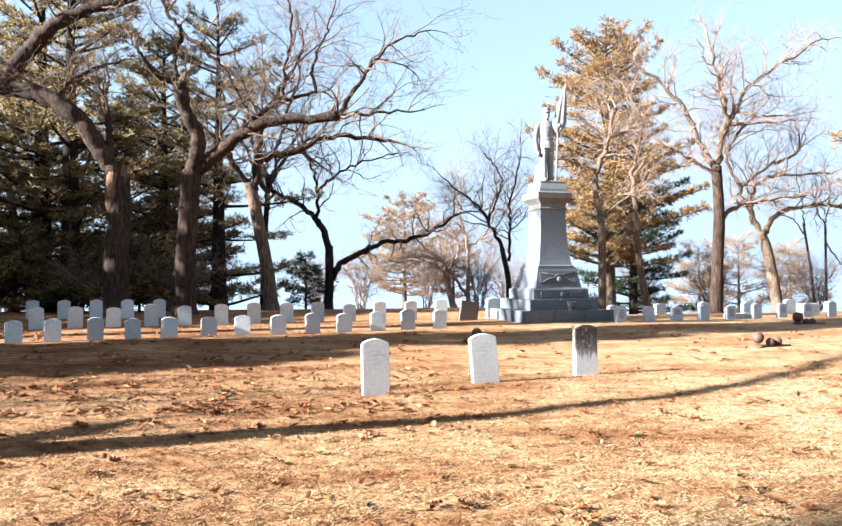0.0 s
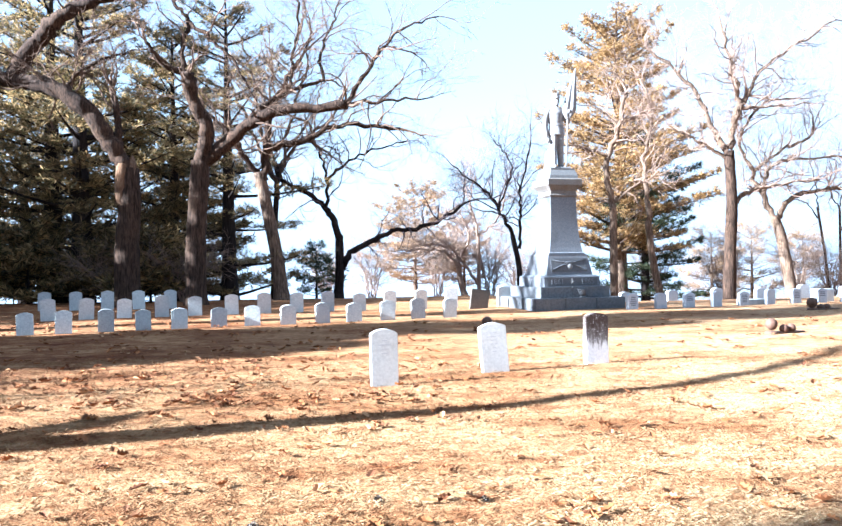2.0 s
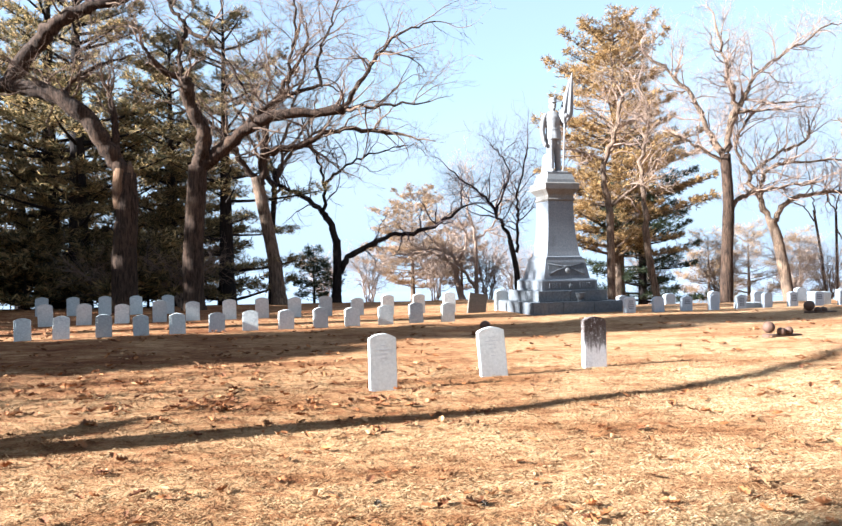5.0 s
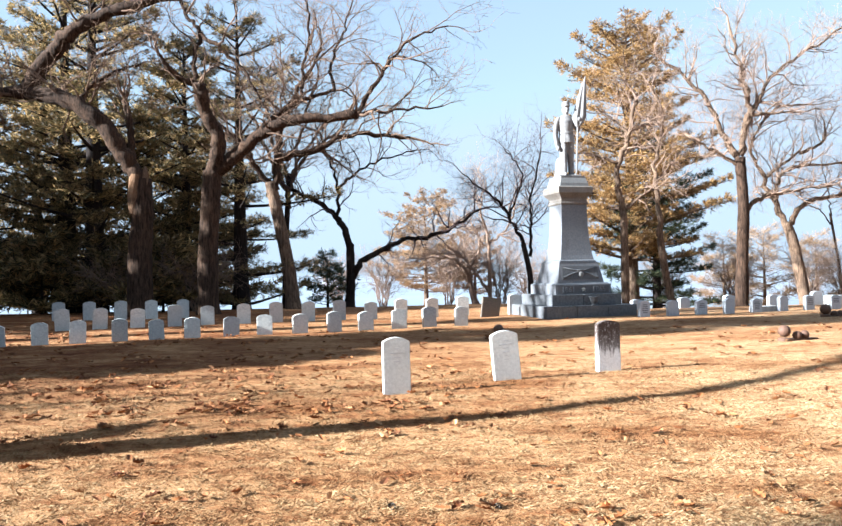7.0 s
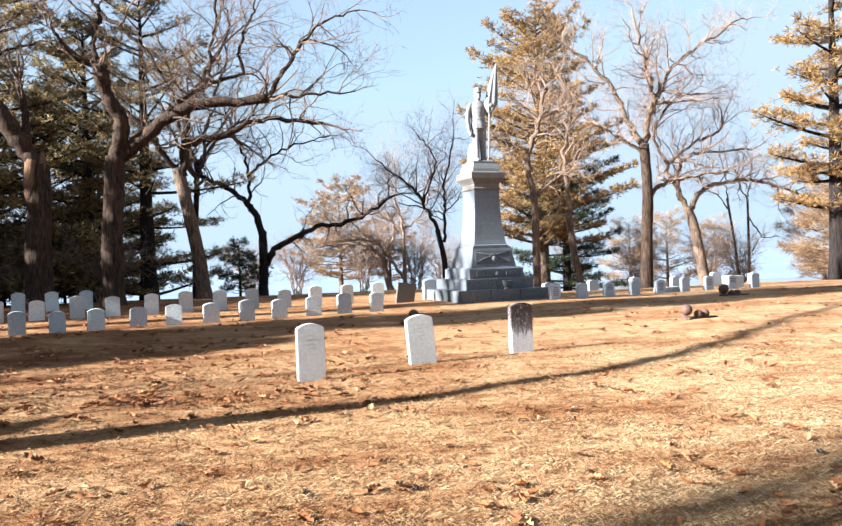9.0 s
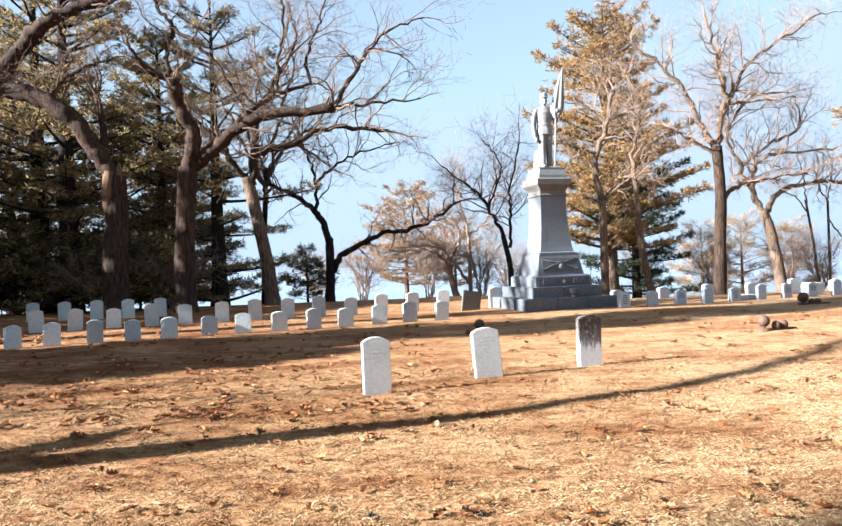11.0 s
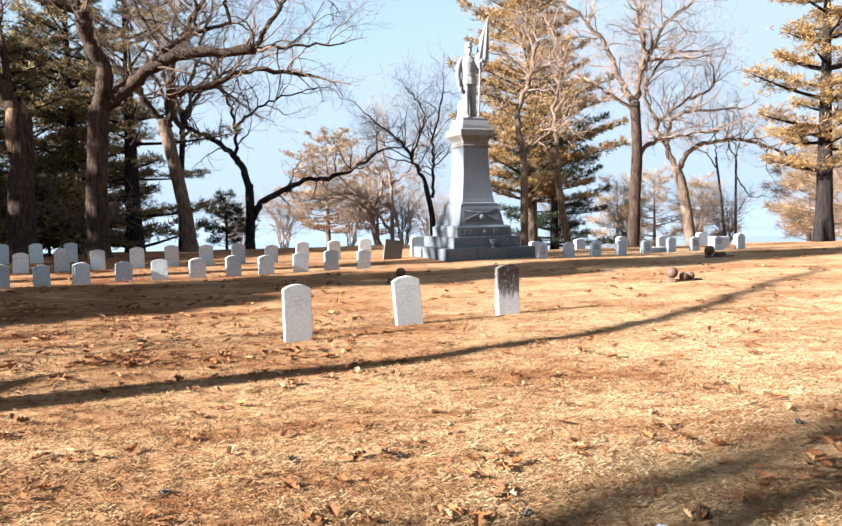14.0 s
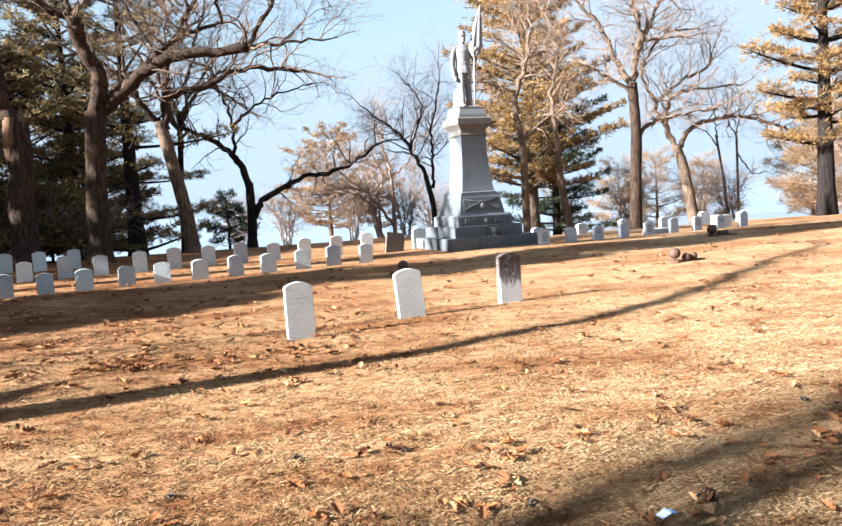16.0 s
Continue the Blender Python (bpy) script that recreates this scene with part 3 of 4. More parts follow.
t = Oak(26.1, 48, "thin leaning bare sapling beyond the crest", BARK, seed=76, twig=0.9, levels=2)
t.trunk(0.10, 0.07, (0, 0, -2.0), (-0.2, 0.0, 1.2), (-0.7, 0.0, 4.7))
t.limb(0.05, 0.02, (-0.7, 0.0, 4.0), (-1.5, 0.0, 5.0), (-2.6, 0.0, 5.2))
t.limb(0.05, 0.02, (-0.7, 0.0, 4.3), (-0.7, 0.2, 6.1), (-0.9, 0.4, 7.9))
t.done()

t = Oak(26.8, 48, "thin upright bare sapling beyond the crest", BARK, seed=77, twig=0.9, levels=2)
t.trunk(0.10, 0.07, (0, 0, -2.0), (0, 0, 1.1), (0, 0, 4.6))
t.limb(0.05, 0.02, (0, 0, 3.6), (1.0, 0.1, 2.1), (2.1, 0.1, 2.1))
t.limb(0.05, 0.02, (0, 0, 4.5), (0.4, 0.2, 5.7), (1.7, 0.4, 7.1))
t.limb(0.05, 0.02, (0, 0, 4.5), (-0.5, 0.2, 5.7), (-0.6, 0.3, 7.1))
t.done()
for i, (x, y, h, tilt) in enumerate([(-6.0, 34.0, 6.0, 0.6)]):
    t = Oak(x, y, "bare twiggy tree among dark pines, lit warm above", BARK_PALE, seed=140 + i, twig=0.9)
    t.trunk(0.14, 0.10, (0, 0, 0), (0.1, 0, 3), (tilt * 0.5, 0, h), bark=BARK_DARK)
    for k in range(6):
        a = 1.05 * k + 0.4 * i
        t.limb(0.08, 0.03, (tilt * 0.5, 0, h - 0.3 - 0.25 * k), (tilt * 0.5 + 0.9 * math.cos(a), 0.8 * math.sin(a), h + 0.9), (tilt + 2.1 * math.cos(a), 1.6 * math.sin(a), h + 2.0 + 0.3 * k), (tilt + 2.8 * math.cos(a), 2.2 * math.sin(a), h + 3.4 + 0.35 * k))
    t.done()

# ---- evergreen trees ----
DARK_PINE = "unseen dark green pine added to shade the grove and headstones"
LIT_PINE = "pine with shaded lower boughs and sunlit olive top"
pine(-18.5, 31.0, 12, 4.6, 0.1, LIT_PINE, SUN_OLIVE_NEEDLES, skirt=1.0, seed=11, whorls=17, tufts=84, shape=0.5, ragged=0.5, blade=0.24, plume=13, thin=0.064)
pine(-14.6, 32.0, 16, 4.6, 0.1, LIT_PINE, SUN_OLIVE_NEEDLES, skirt=1.0, seed=12, whorls=17, tufts=84, shape=0.5, ragged=0.5, blade=0.24, plume=13, thin=0.064)
pine(-12.4, 29.5, 15, 4.0, 0.1, LIT_PINE, SUN_OLIVE_NEEDLES, skirt=1.0, seed=13, whorls=17, tufts=84, shape=0.5, ragged=0.5, blade=0.24, plume=13, thin=0.064)
pine(-9.8, 32.5, 11.2, 3.6, 0.1, LIT_PINE, SUN_OLIVE_NEEDLES, skirt=1.0, seed=14, whorls=17, tufts=84, shape=0.5, ragged=0.5, blade=0.24, plume=13, thin=0.064)
pine(-7.2, 31.0, 12.0, 4.6, 0.1, LIT_PINE, SUN_OLIVE_NEEDLES, seed=15, whorls=10, tufts=105, ragged=0.5, shape=0.6, blade=0.21, plume=17, thin=0.05)
pine(-11.0, 38.0, 7.6, 4.2, 0.1, LIT_PINE, SUN_OLIVE_NEEDLES, skirt=1.0, seed=16, whorls=16, tufts=40, shape=0.45)
pine(-17.5, 35.5, 10.5, 4.6, 0.1, LIT_PINE, SUN_OLIVE_NEEDLES, skirt=1.0, seed=19, whorls=17, tufts=44, shape=0.45, ragged=0.5, blade=0.34, plume=9, thin=0.08)
pine(-13.2, 36.5, 9.5, 4.6, 0.1, LIT_PINE, SUN_OLIVE_NEEDLES, skirt=1.0, seed=20, whorls=17, tufts=44, shape=0.45, ragged=0.5, blade=0.34, plume=9, thin=0.08)
pine(-4.6, 38.0, 2.7, 1.7, 0.1, "small dark spruce beyond the crest", DEEP_NEEDLES, seed=18, whorls=9, tufts=26, shape=0.9, ragged=0.45, blade=0.22, plume=12, thin=0.06)
pine(11.8, 43.5, 16.3, 5.3, 3.2, "tall golden pine catching low sun behind the monument", SUNGOLD_NEEDLES, BARK_PALE, seed=21, whorls=26, tufts=90, shape=0.42, ragged=0.5, blade=0.29, plume=13, thin=0.062)
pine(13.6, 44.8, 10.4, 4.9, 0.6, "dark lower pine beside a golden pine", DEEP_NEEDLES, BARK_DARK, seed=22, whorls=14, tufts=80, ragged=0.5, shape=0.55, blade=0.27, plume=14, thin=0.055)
pine(16.5, 24.0, 11.2, 2.5, 2.2, "pine with wide flat boughs, toned golden for low sun", SUNGOLD_NEEDLES, BARK_DARK, seed=27, blade=0.21, plume=14, thin=0.052, whorls=14, tufts=80, ragged=0.6, shape=0.32)
pine(0.3, 50.0, 6.6, 3.5, 1.0, "rounded tan conifer lit by low sun", TAN_NEEDLES, BARK_PALE, seed=24, whorls=13, tufts=62, shape=0.32, blade=0.22, plume=15, thin=0.06, ragged=0.45, droop=0.05)
pine(3.6, 52.0, 5.0, 2.4, 0.8, "low tan conifer lit by low sun", TAN_NEEDLES, BARK_PALE, seed=25, whorls=9, tufts=40, shape=0.45, blade=0.22, plume=14, thin=0.06, ragged=0.5)
for i, (x, y, h, r) in enumerate([(19.5, 50, 4.2, 2.4), (23.0, 52, 4.6, 2.8), (27.5, 54, 4.4, 2.6), (24.0, 36, 3.6, 2.3), (21.0, 31, 3.4, 1.9)]):
    pine(x, y, h + 0.7, r, 0.1, "tan leafless thicket lit by low sun", TAN_NEEDLES, BARK_PALE, seed=30 + i, whorls=8, tufts=30, shape=0.4, name="shrub", ragged=0.6, blade=0.42, thin=0.02, plume=14)

for i, (x, y, h) in enumerate([(-5.0, 46, 3.2), (-2.2, 44, 3.4), (1.6, 45, 3.8), (4.4, 43, 4.4), (6.4, 46, 4.0), (14.8, 47, 3.4), (18.2, 45, 3.2), (21.5, 43, 3.6), (24.5, 45, 3.6), (20.5, 27.5, 3.2), (23.0, 29, 3.8), (-10.5, 27.5, 1.9), (-8.0, 27.8, 2.2)]):
    t = Oak(x, y, "tan leafless bush lit by low sun", LIT_TWIG_PALE, seed=170 + i, name="shrub", twig=1.3, levels=2)
    z = t.base_z
    h += 0.7 * (x > 5)
    for k in range(9):
        a = 0.7 * k + i
        t.limb(0.035, 0.015, (0.15 * math.cos(a), 0.15 * math.sin(a), z - 0.1), (0.5 * math.cos(a), 0.5 * math.sin(a), z + h * 0.45), (1.25 * math.cos(a), 1.25 * math.sin(a), z + h * (0.7 + 0.04 * (k % 4))), shoots=1.6)
    t.done()

for i, (x, y) in enumerate([(-18.5, 28.5), (-16.0, 28.8), (-13.6, 27.8), (-11.3, 28.6), (-9.2, 27.6)]):
    pine(x, y, 1.9 + 0.25 * (i % 3), 1.7, 0.05, "low dark evergreen bush below the pines", SUN_OLIVE_NEEDLES, BARK_DARK, seed=190 + i, whorls=7, tufts=40, name="evergreen_bush", shape=0.35, ragged=0.5, skirt=1.0)

# unseen trees added beside the path to throw shade on lawn, grove and monument
t = Oak(-9.2, 4.85, "unseen crooked bare tree with a leaning top, added to shade the lawn", BARK, seed=71, levels=2, twig=1.1)
t.trunk(0.46, 0.13, (0, 0, 0), (0, 0.1, 2.5), (0, 0.0, 4.8))
t.limb(0.12, 0.055, (0, 0.0, 4.7), (0, 0.5, 6.0), (0, 1.4, 6.9), (0, 2.7, 7.9), (0, 4.0, 9.0))
t.limb(0.20, 0.13, (0, 0.1, 2.0), (0, 0.38, 2.5), (0, 0.62, 2.8), (0, 0.95, 3.0), shoots=2.5)
t.done()
t = Oak(-17.0, -2.6, "unseen bare broadleaf tree with a broad twiggy crown, added to shade the lawn", BARK, seed=303, levels=2, twig=2.2)
t.trunk(0.26, 0.18, (0, 0, 0), (0.1, 0.0, 3.0), (0.0, 0.1, 6.5))
for k in range(10):
    a = 0.63 * k
    t.limb(0.11, 0.04, (0, 0.1, 5.6 + 0.12 * k), (0.9 * math.cos(a), 0.9 * math.sin(a), 7.2 + 0.2 * k), (1.6 * math.cos(a + 0.3), 1.6 * math.sin(a + 0.3), 8.6 + 0.35 * k), (2.1 * math.cos(a), 2.1 * math.sin(a), 9.8 + 0.4 * k))
t.done()
pine(-20.0, 9.4, 17.0, 1.75, 1.0, "unseen tall narrow dark green pine added to shade the lawn", seed=73, whorls=24, tufts=40, ragged=0.4, blade=0.5, shape=0.55, thin=0.15)
pine(-17.0, 8.3, 7.0, 1.5, 0.6, "unseen small narrow dark green pine added to shade the lawn", seed=74, whorls=16, tufts=30, ragged=0.5, blade=0.45, shape=0.5, thin=0.15)
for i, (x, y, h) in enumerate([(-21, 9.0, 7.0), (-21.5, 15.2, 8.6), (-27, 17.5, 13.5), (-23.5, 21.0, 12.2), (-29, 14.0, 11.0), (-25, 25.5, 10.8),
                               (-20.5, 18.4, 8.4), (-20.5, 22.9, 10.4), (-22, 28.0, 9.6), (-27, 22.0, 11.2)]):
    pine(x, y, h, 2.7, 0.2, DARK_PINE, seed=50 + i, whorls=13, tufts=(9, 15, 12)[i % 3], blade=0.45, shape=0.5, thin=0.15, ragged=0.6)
for i, c in enumerate((29.0, 31.5, 34.0, 36.5)):
    pine(-21.1 - 0.276 * c, 0.961 * c - 6.1, 13.0, 3.5, 0.2, DARK_PINE, seed=80 + i, whorls=13, tufts=20, blade=0.5, shape=0.45, thin=0.17, ragged=0.5)
t = Oak(-23.1, 11.6, "unseen tall bare oak with a high open crown, added to dapple the monument", BARK, seed=301, levels=2, twig=1.5)
t.trunk(0.38, 0.27, (0, 0, 0), (0.1, 0.1, 4.0), (-0.1, 0.2, 8.0), (0.1, 0.1, 11.0))
for k in range(8):
    a = 0.8 * k
    t.limb(0.15, 0.05, (0, 0.1, 10.2 + 0.15 * k), (1.1 * math.cos(a), 1.1 * math.sin(a), 12.2 + 0.3 * k), (2.4 * math.cos(a + 0.3), 2.4 * math.sin(a + 0.3), 14.0 + 0.45 * k), (3.3 * math.cos(a), 3.3 * math.sin(a), 15.2 + 0.5 * k))
t.done()
t = Oak(-19.2, 5.2, "unseen bare broadleaf tree with slender rising limbs, added to shade the lawn", BARK, seed=302, levels=2, twig=0.8)
t.trunk(0.16, 0.12, (0, 0, 0), (0.0, 0.1, 2.5), (0.1, -0.1, 5.0))
for k in range(5):
    a = 1.3 * k + 0.5
    t.limb(0.09, 0.03, (0.1, -0.1, 4.3 + 0.2 * k), (0.7 * math.cos(a), 0.7 * math.sin(a), 5.8 + 0.2 * k), (1.5 * math.cos(a), 1.5 * math.sin(a), 7.2 + 0.4 * k))
t.done()

# unseen woods added behind the path to block the low sky light
for i in range(15):
    pine(-30 + 5.2 * i + (i * 37 % 5) * 0.5, -13.0 - (i * 53 % 7) * 0.9, 11 + (i * 29 % 5), 4.2, 0.3, "unseen dark pine added behind the lawn to block low sky light", seed=90 + i, whorls=10, tufts=9, blade=0.8, thin=0.16)

# ---- monument ----
ANG = radians(15.5)
MON = new("monument")
FX, FY, W1 = 3.01, 18.69, 2.44
cx = FX + 0.5 * W1 * (math.cos(ANG) - math.sin(ANG))
cy = FY + 0.5 * W1 * (math.sin(ANG) + math.cos(ANG))
MZ = 0.33
MON.matrix_basis = pose(cx, cy, MZ, 0, 0, math.degrees(ANG))
tagged(MON, "tall grey granite monument with stepped base and flared shaft", "monument")


def frustum(rings, bevel=0.012):
    """Square solid of stacked rings (half width, height)."""
    bm = bmesh.new()
    loops = []
    for h, z in rings:
        loops.append([bm.verts.new((sx * h, sy * h, z)) for sx, sy in ((-1, -1), (1, -1), (1, 1), (-1, 1))])
    for a, b in zip(loops, loops[1:]):
        for k in range(4):
            bm.faces.new((a[k], a[(k + 1) % 4], b[(k + 1) % 4], b[k]))
    bm.faces.new(loops[0][::-1])
    bm.faces.new(loops[-1])
    if bevel:
        sharp = [e for e in bm.edges if len(e.link_faces) == 2 and e.calc_face_angle(0) > 0.5]
        bmesh.ops.bevel(bm, geom=sharp, offset=bevel, segments=2, affect='EDGES', profile=0.6)
    bm.normal_update()
    return bm


def box(x0, x1, y0, y1, z0, z1, bevel=0.01):
    bm = bmesh.new()
    bmesh.ops.create_cube(bm, size=1, matrix=Matrix.LocRotScale(((x0 + x1) / 2, (y0 + y1) / 2, (z0 + z1) / 2), None, (x1 - x0, y1 - y0, z1 - z0)))
    if bevel:
        bmesh.ops.bevel(bm, geom=bm.edges[:], offset=bevel, segments=2, affect='EDGES')
    return bm


H = 0.5 * W1
# lowest course: three blocks on each face
for sx in range(3):
    for sy in range(3):
        if sx == 1 and sy == 1:
            continue
        cuts = (-H, -0.42, 0.42, H)
        g = 0.003
        part("block", box(cuts[sx] + g * (sx > 0), cuts[sx + 1] - g * (sx < 2), cuts[sy] + g * (sy > 0), cuts[sy + 1] - g * (sy < 2), -0.15, 0.29, 0.012), GRANITE_BASE, MON)
for sx in range(2):
    x0, x1 = ((-0.95, -0.102) if sx == 0 else (-0.098, 0.95))
    part("block", box(x0, x1, -0.95, 0.95, 0.29, 0.56, 0.012), GRANITE_BASE, MON)
part("date_course", frustum([(0.765, 0.56), (0.765, 0.80), (0.70, 0.845)], 0.012), GRANITE, MON)
part("die_base", frustum([(0.64, 0.845), (0.625, 0.92), (0.545, 1.33), (0.545, 1.37)], 0.01), GRANITE, MON)
shaft = []
for k in range(13):
    f = k / 12
    shaft.append((0.355 + 0.105 * (1 - f) ** 2.4, 1.43 + 1.42 * f))
part("shaft", frustum([(0.50, 1.37), (0.50, 1.41), (0.465, 1.43)] + shaft[1:], 0), GRANITE, MON)
part("neck", frustum([(0.37, 2.85), (0.385, 2.87), (0.385, 2.90), (0.36, 2.92), (0.36, 3.00), (0.39, 3.05)], 0.006), GRANITE_STAINED, MON)
part("cornice", frustum([(0.39, 3.05), (0.47, 3.14), (0.475, 3.15), (0.475, 3.29), (0.45, 3.32)], 0.01), GRANITE_STAINED, MON)
part("statue_base", frustum([(0.40, 3.32), (0.39, 3.40), (0.345, 3.54), (0.345, 3.58)], 0.012), GRANITE_PALE, MON)
# carved panel with crossed rifles and a wreath
part("panel", box(-0.50, 0.50, -0.012, 0.012, -0.17, 0.17, 0.004), CARVED, MON).matrix_basis = pose(0, -0.592, 1.10, -11.0, 0, 0)


def rifle(flip):
    tb = Tubes()
    tb.add([(-0.47, 0, -0.12), (-0.40, 0, -0.10), (-0.30, 0, -0.045), (-0.16, 0, 0.0), (0.10, 0, 0.065), (0.46, 0, 0.14)], [0.035, 0.034, 0.022, 0.018, 0.014, 0.010], 8)
    ob = tb.link("carved_rifle", CARVED, MON)
    ob.matrix_basis = pose(0, -0.61, 1.10, -11.0, 0, 0) @ Matrix.Diagonal((flip, 1, 1, 1))


rifle(1)
rifle(-1)
bm = bmesh.new()
bmesh.ops.create_uvsphere(bm, u_segments=16, v_segments=10, radius=0.075, matrix=Matrix.Diagonal((1, 0.55, 1, 1)))
part("carved_boss", bm, GRANITE_PALE, MON, smooth=True).matrix_basis = pose(0.02, -0.61, 1.06)
bm = bmesh.new()
bmesh.ops.create_uvsphere(bm, u_segments=16, v_segments=10, radius=0.05, matrix=Matrix.Diagonal((2.2, 0.55, 0.7, 1)))
part("carved_boss", bm, CARVED, MON, smooth=True).matrix_basis = pose(0.0, -0.60, 1.16)
# raised dates and star
part("date_panel", box(-0.70, 0.70, -0.772, -0.74, 0.585, 0.775, 0.004), CARVED, MON)


def lettering(text, size, name, mat, parent, m, depth=0.012):
    cu = bpy.data.curves.new(name, 'FONT')
    cu.body, cu.size, cu.extrude, cu.align_x, cu.align_y = text, size, depth, 'CENTER', 'CENTER'
    cu.resolution_u = 3
    tmp = bpy.data.objects.new(name, cu)
    scene.collection.objects.link(tmp)
    bpy.context.view_layer.update()
    me = bpy.data.meshes.new_from_object(tmp.evaluated_get(bpy.context.evaluated_depsgraph_get()))
    bpy.data.objects.remove(tmp)
    bpy.data.curves.remove(cu)
    me.materials.clear()
    me.materials.append(mat)
    ob = new(name, me)
    ob.parent = parent
    ob.matrix_basis = m
    return ob


lettering("1861", 0.19, "date", GRANITE, MON, pose(-0.42, -0.776, 0.68, 90, 0, 0))
lettering("1865", 0.19, "date", GRANITE, MON, pose(0.42, -0.776, 0.68, 90, 0, 0))
bm = bmesh.new()
star = []
for k in range(10):
    r = 0.085 if k % 2 == 0 else 0.035
    star.append(bm.verts.new((r * math.sin(math.tau * k / 10), 0, r * math.cos(math.tau * k / 10))))
tipv = bm.verts.new((0, -0.035, 0))
for k in range(10):
    bm.faces.new((star[k], star[(k + 1) % 10], tipv))
bm.faces.new(star)
part("star", bm, GRANITE_PALE, MON).matrix_basis = pose(0.0, -0.775, 0.68)

# stone urn on the step before the dates
URN = new("urn")
URN.matrix_basis = MON.matrix_basis @ pose(0.15, -1.02, 0.288) @ Matrix.Scale(0.85, 4)
tagged(URN, "small weathered stone urn standing on the monument step", "urn")


def lathe(profile, seg=20):
    bm = bmesh.new()
    rings = [[bm.verts.new((r * math.cos(math.tau * k / seg), r * math.sin(math.tau * k / seg), z)) for k in range(seg)] for r, z in profile]
    for a, b in zip(rings, rings[1:]):
        for k in range(seg):
            bm.faces.new((a[k], a[(k + 1) % seg], b[(k + 1) % seg], b[k]))
    bm.faces.new(rings[0][::-1])
    bm.faces.new(rings[-1])
    return bm


part("bowl", lathe([(0.055, 0.05), (0.10, 0.10), (0.13, 0.17), (0.125, 0.20), (0.15, 0.23), (0.15, 0.255), (0.115, 0.255), (0.10, 0.20)]), CARVED, URN, smooth=True)
part("foot", lathe([(0.09, 0), (0.09, 0.025), (0.05, 0.05)]), CARVED, URN, smooth=True)


# ---- statue: one plain shape ----
def statue():
    bm = bmesh.new()

    def blob(x, y, z, rx, ry, rz, tilt=0.0, yaw=0.0):
        bmesh.ops.create_uvsphere(bm, u_segments=14, v_segments=10, radius=1, matrix=Matrix.LocRotScale((x, y, z), Euler((0, tilt, yaw)), (rx, ry, rz)))

    def limb(p, q, r0, r1):
        p, q = Vector(p), Vector(q)
        m = Matrix.Translation((p + q) / 2) @ (q - p).to_track_quat("Z", "Y").to_matrix().to_4x4()
        bmesh.ops.create_cone(bm, segments=14, radius1=r0, radius2=r1, depth=(q - p).length, cap_ends=True, matrix=m)
        blob(*q, r1, r1, r1)

    def loft(rings, folds=0, depth=0.0, seg=28):
        """Stacked ellipses (x, y, z, rx, ry), pleated by folds."""
        loops = []
        for i, (x, y, z, rx, ry) in enumerate(rings):
            loop = []
            for k in range(seg):
                a = math.tau * k / seg
                w = 1 + depth * math.cos(folds * a + 0.35 * i)
                loop.append(bm.verts.new((x + rx * w * math.cos(a), y + ry * w * math.sin(a), z)))
            loops.append(loop)
        for p, q in zip(loops, loops[1:]):
            for k in range(seg):
                bm.faces.new((p[k], p[(k + 1) % seg], q[(k + 1) % seg], q[k]))
        bm.faces.new(loops[0][::-1])
        bm.faces.new(loops[-1])

    # trousers and boots, one leg set a little forward
    loft([(-0.10, -0.09, 0.03, 0.066, 0.07), (-0.10, -0.08, 0.25, 0.074, 0.08), (-0.10, -0.05, 0.50, 0.082, 0.09), (-0.085, -0.02, 0.75, 0.102, 0.11), (-0.07, 0, 0.98, 0.115, 0.12)], 5, 0.05)
    loft([(0.12, 0.05, 0.03, 0.066, 0.07), (0.115, 0.045, 0.25, 0.072, 0.08), (0.10, 0.02, 0.50, 0.080, 0.09), (0.085, 0.0, 0.75, 0.102, 0.11), (0.07, 0, 0.98, 0.115, 0.12)], 5, 0.05)
    blob(-0.11, -0.16, 0.06, 0.058, 0.13, 0.05)
    blob(0.14, -0.03, 0.06, 0.058, 0.13, 0.05, 0, 0.4)
    # jacket: flared pleated skirt, belt, chest and sloping shoulders
    loft([(0, 0, 0.84, 0.205, 0.165), (0, 0, 0.92, 0.200, 0.160), (0, 0, 1.06, 0.168, 0.130)], 9, 0.035)
    loft([(0, 0, 1.05, 0.172, 0.134), (0, 0, 1.06, 0.180, 0.140), (0, 0, 1.10, 0.180, 0.140), (0, 0, 1.11, 0.172, 0.134)])
    loft([(0, 0, 1.08, 0.165, 0.128), (0, -0.01, 1.25, 0.185, 0.140), (0, -0.01, 1.38, 0.205, 0.140), (0, 0, 1.46, 0.190, 0.115), (0, 0, 1.52, 0.110, 0.085)], 4, 0.02)
    # one arm hanging with the hand on the coat skirt
    loft([(-0.25, -0.06, 0.74, 0.040, 0.05), (-0.262, -0.05, 0.86, 0.050, 0.055), (-0.275, -0.01, 1.06, 0.060, 0.064), (-0.255, 0.0, 1.22, 0.066, 0.07), (-0.215, 0.0, 1.38, 0.074, 0.08), (-0.17, 0.0, 1.48, 0.06, 0.07)], 3, 0.06)
    blob(-0.235, -0.09, 0.70, 0.042, 0.05, 0.065)
    # other arm bent up to the furled banner
    limb((0.19, 0.0, 1.43), (0.28, -0.04, 1.18), 0.078, 0.065)
    limb((0.28, -0.04, 1.18), (0.27, -0.17, 1.37), 0.062, 0.048)
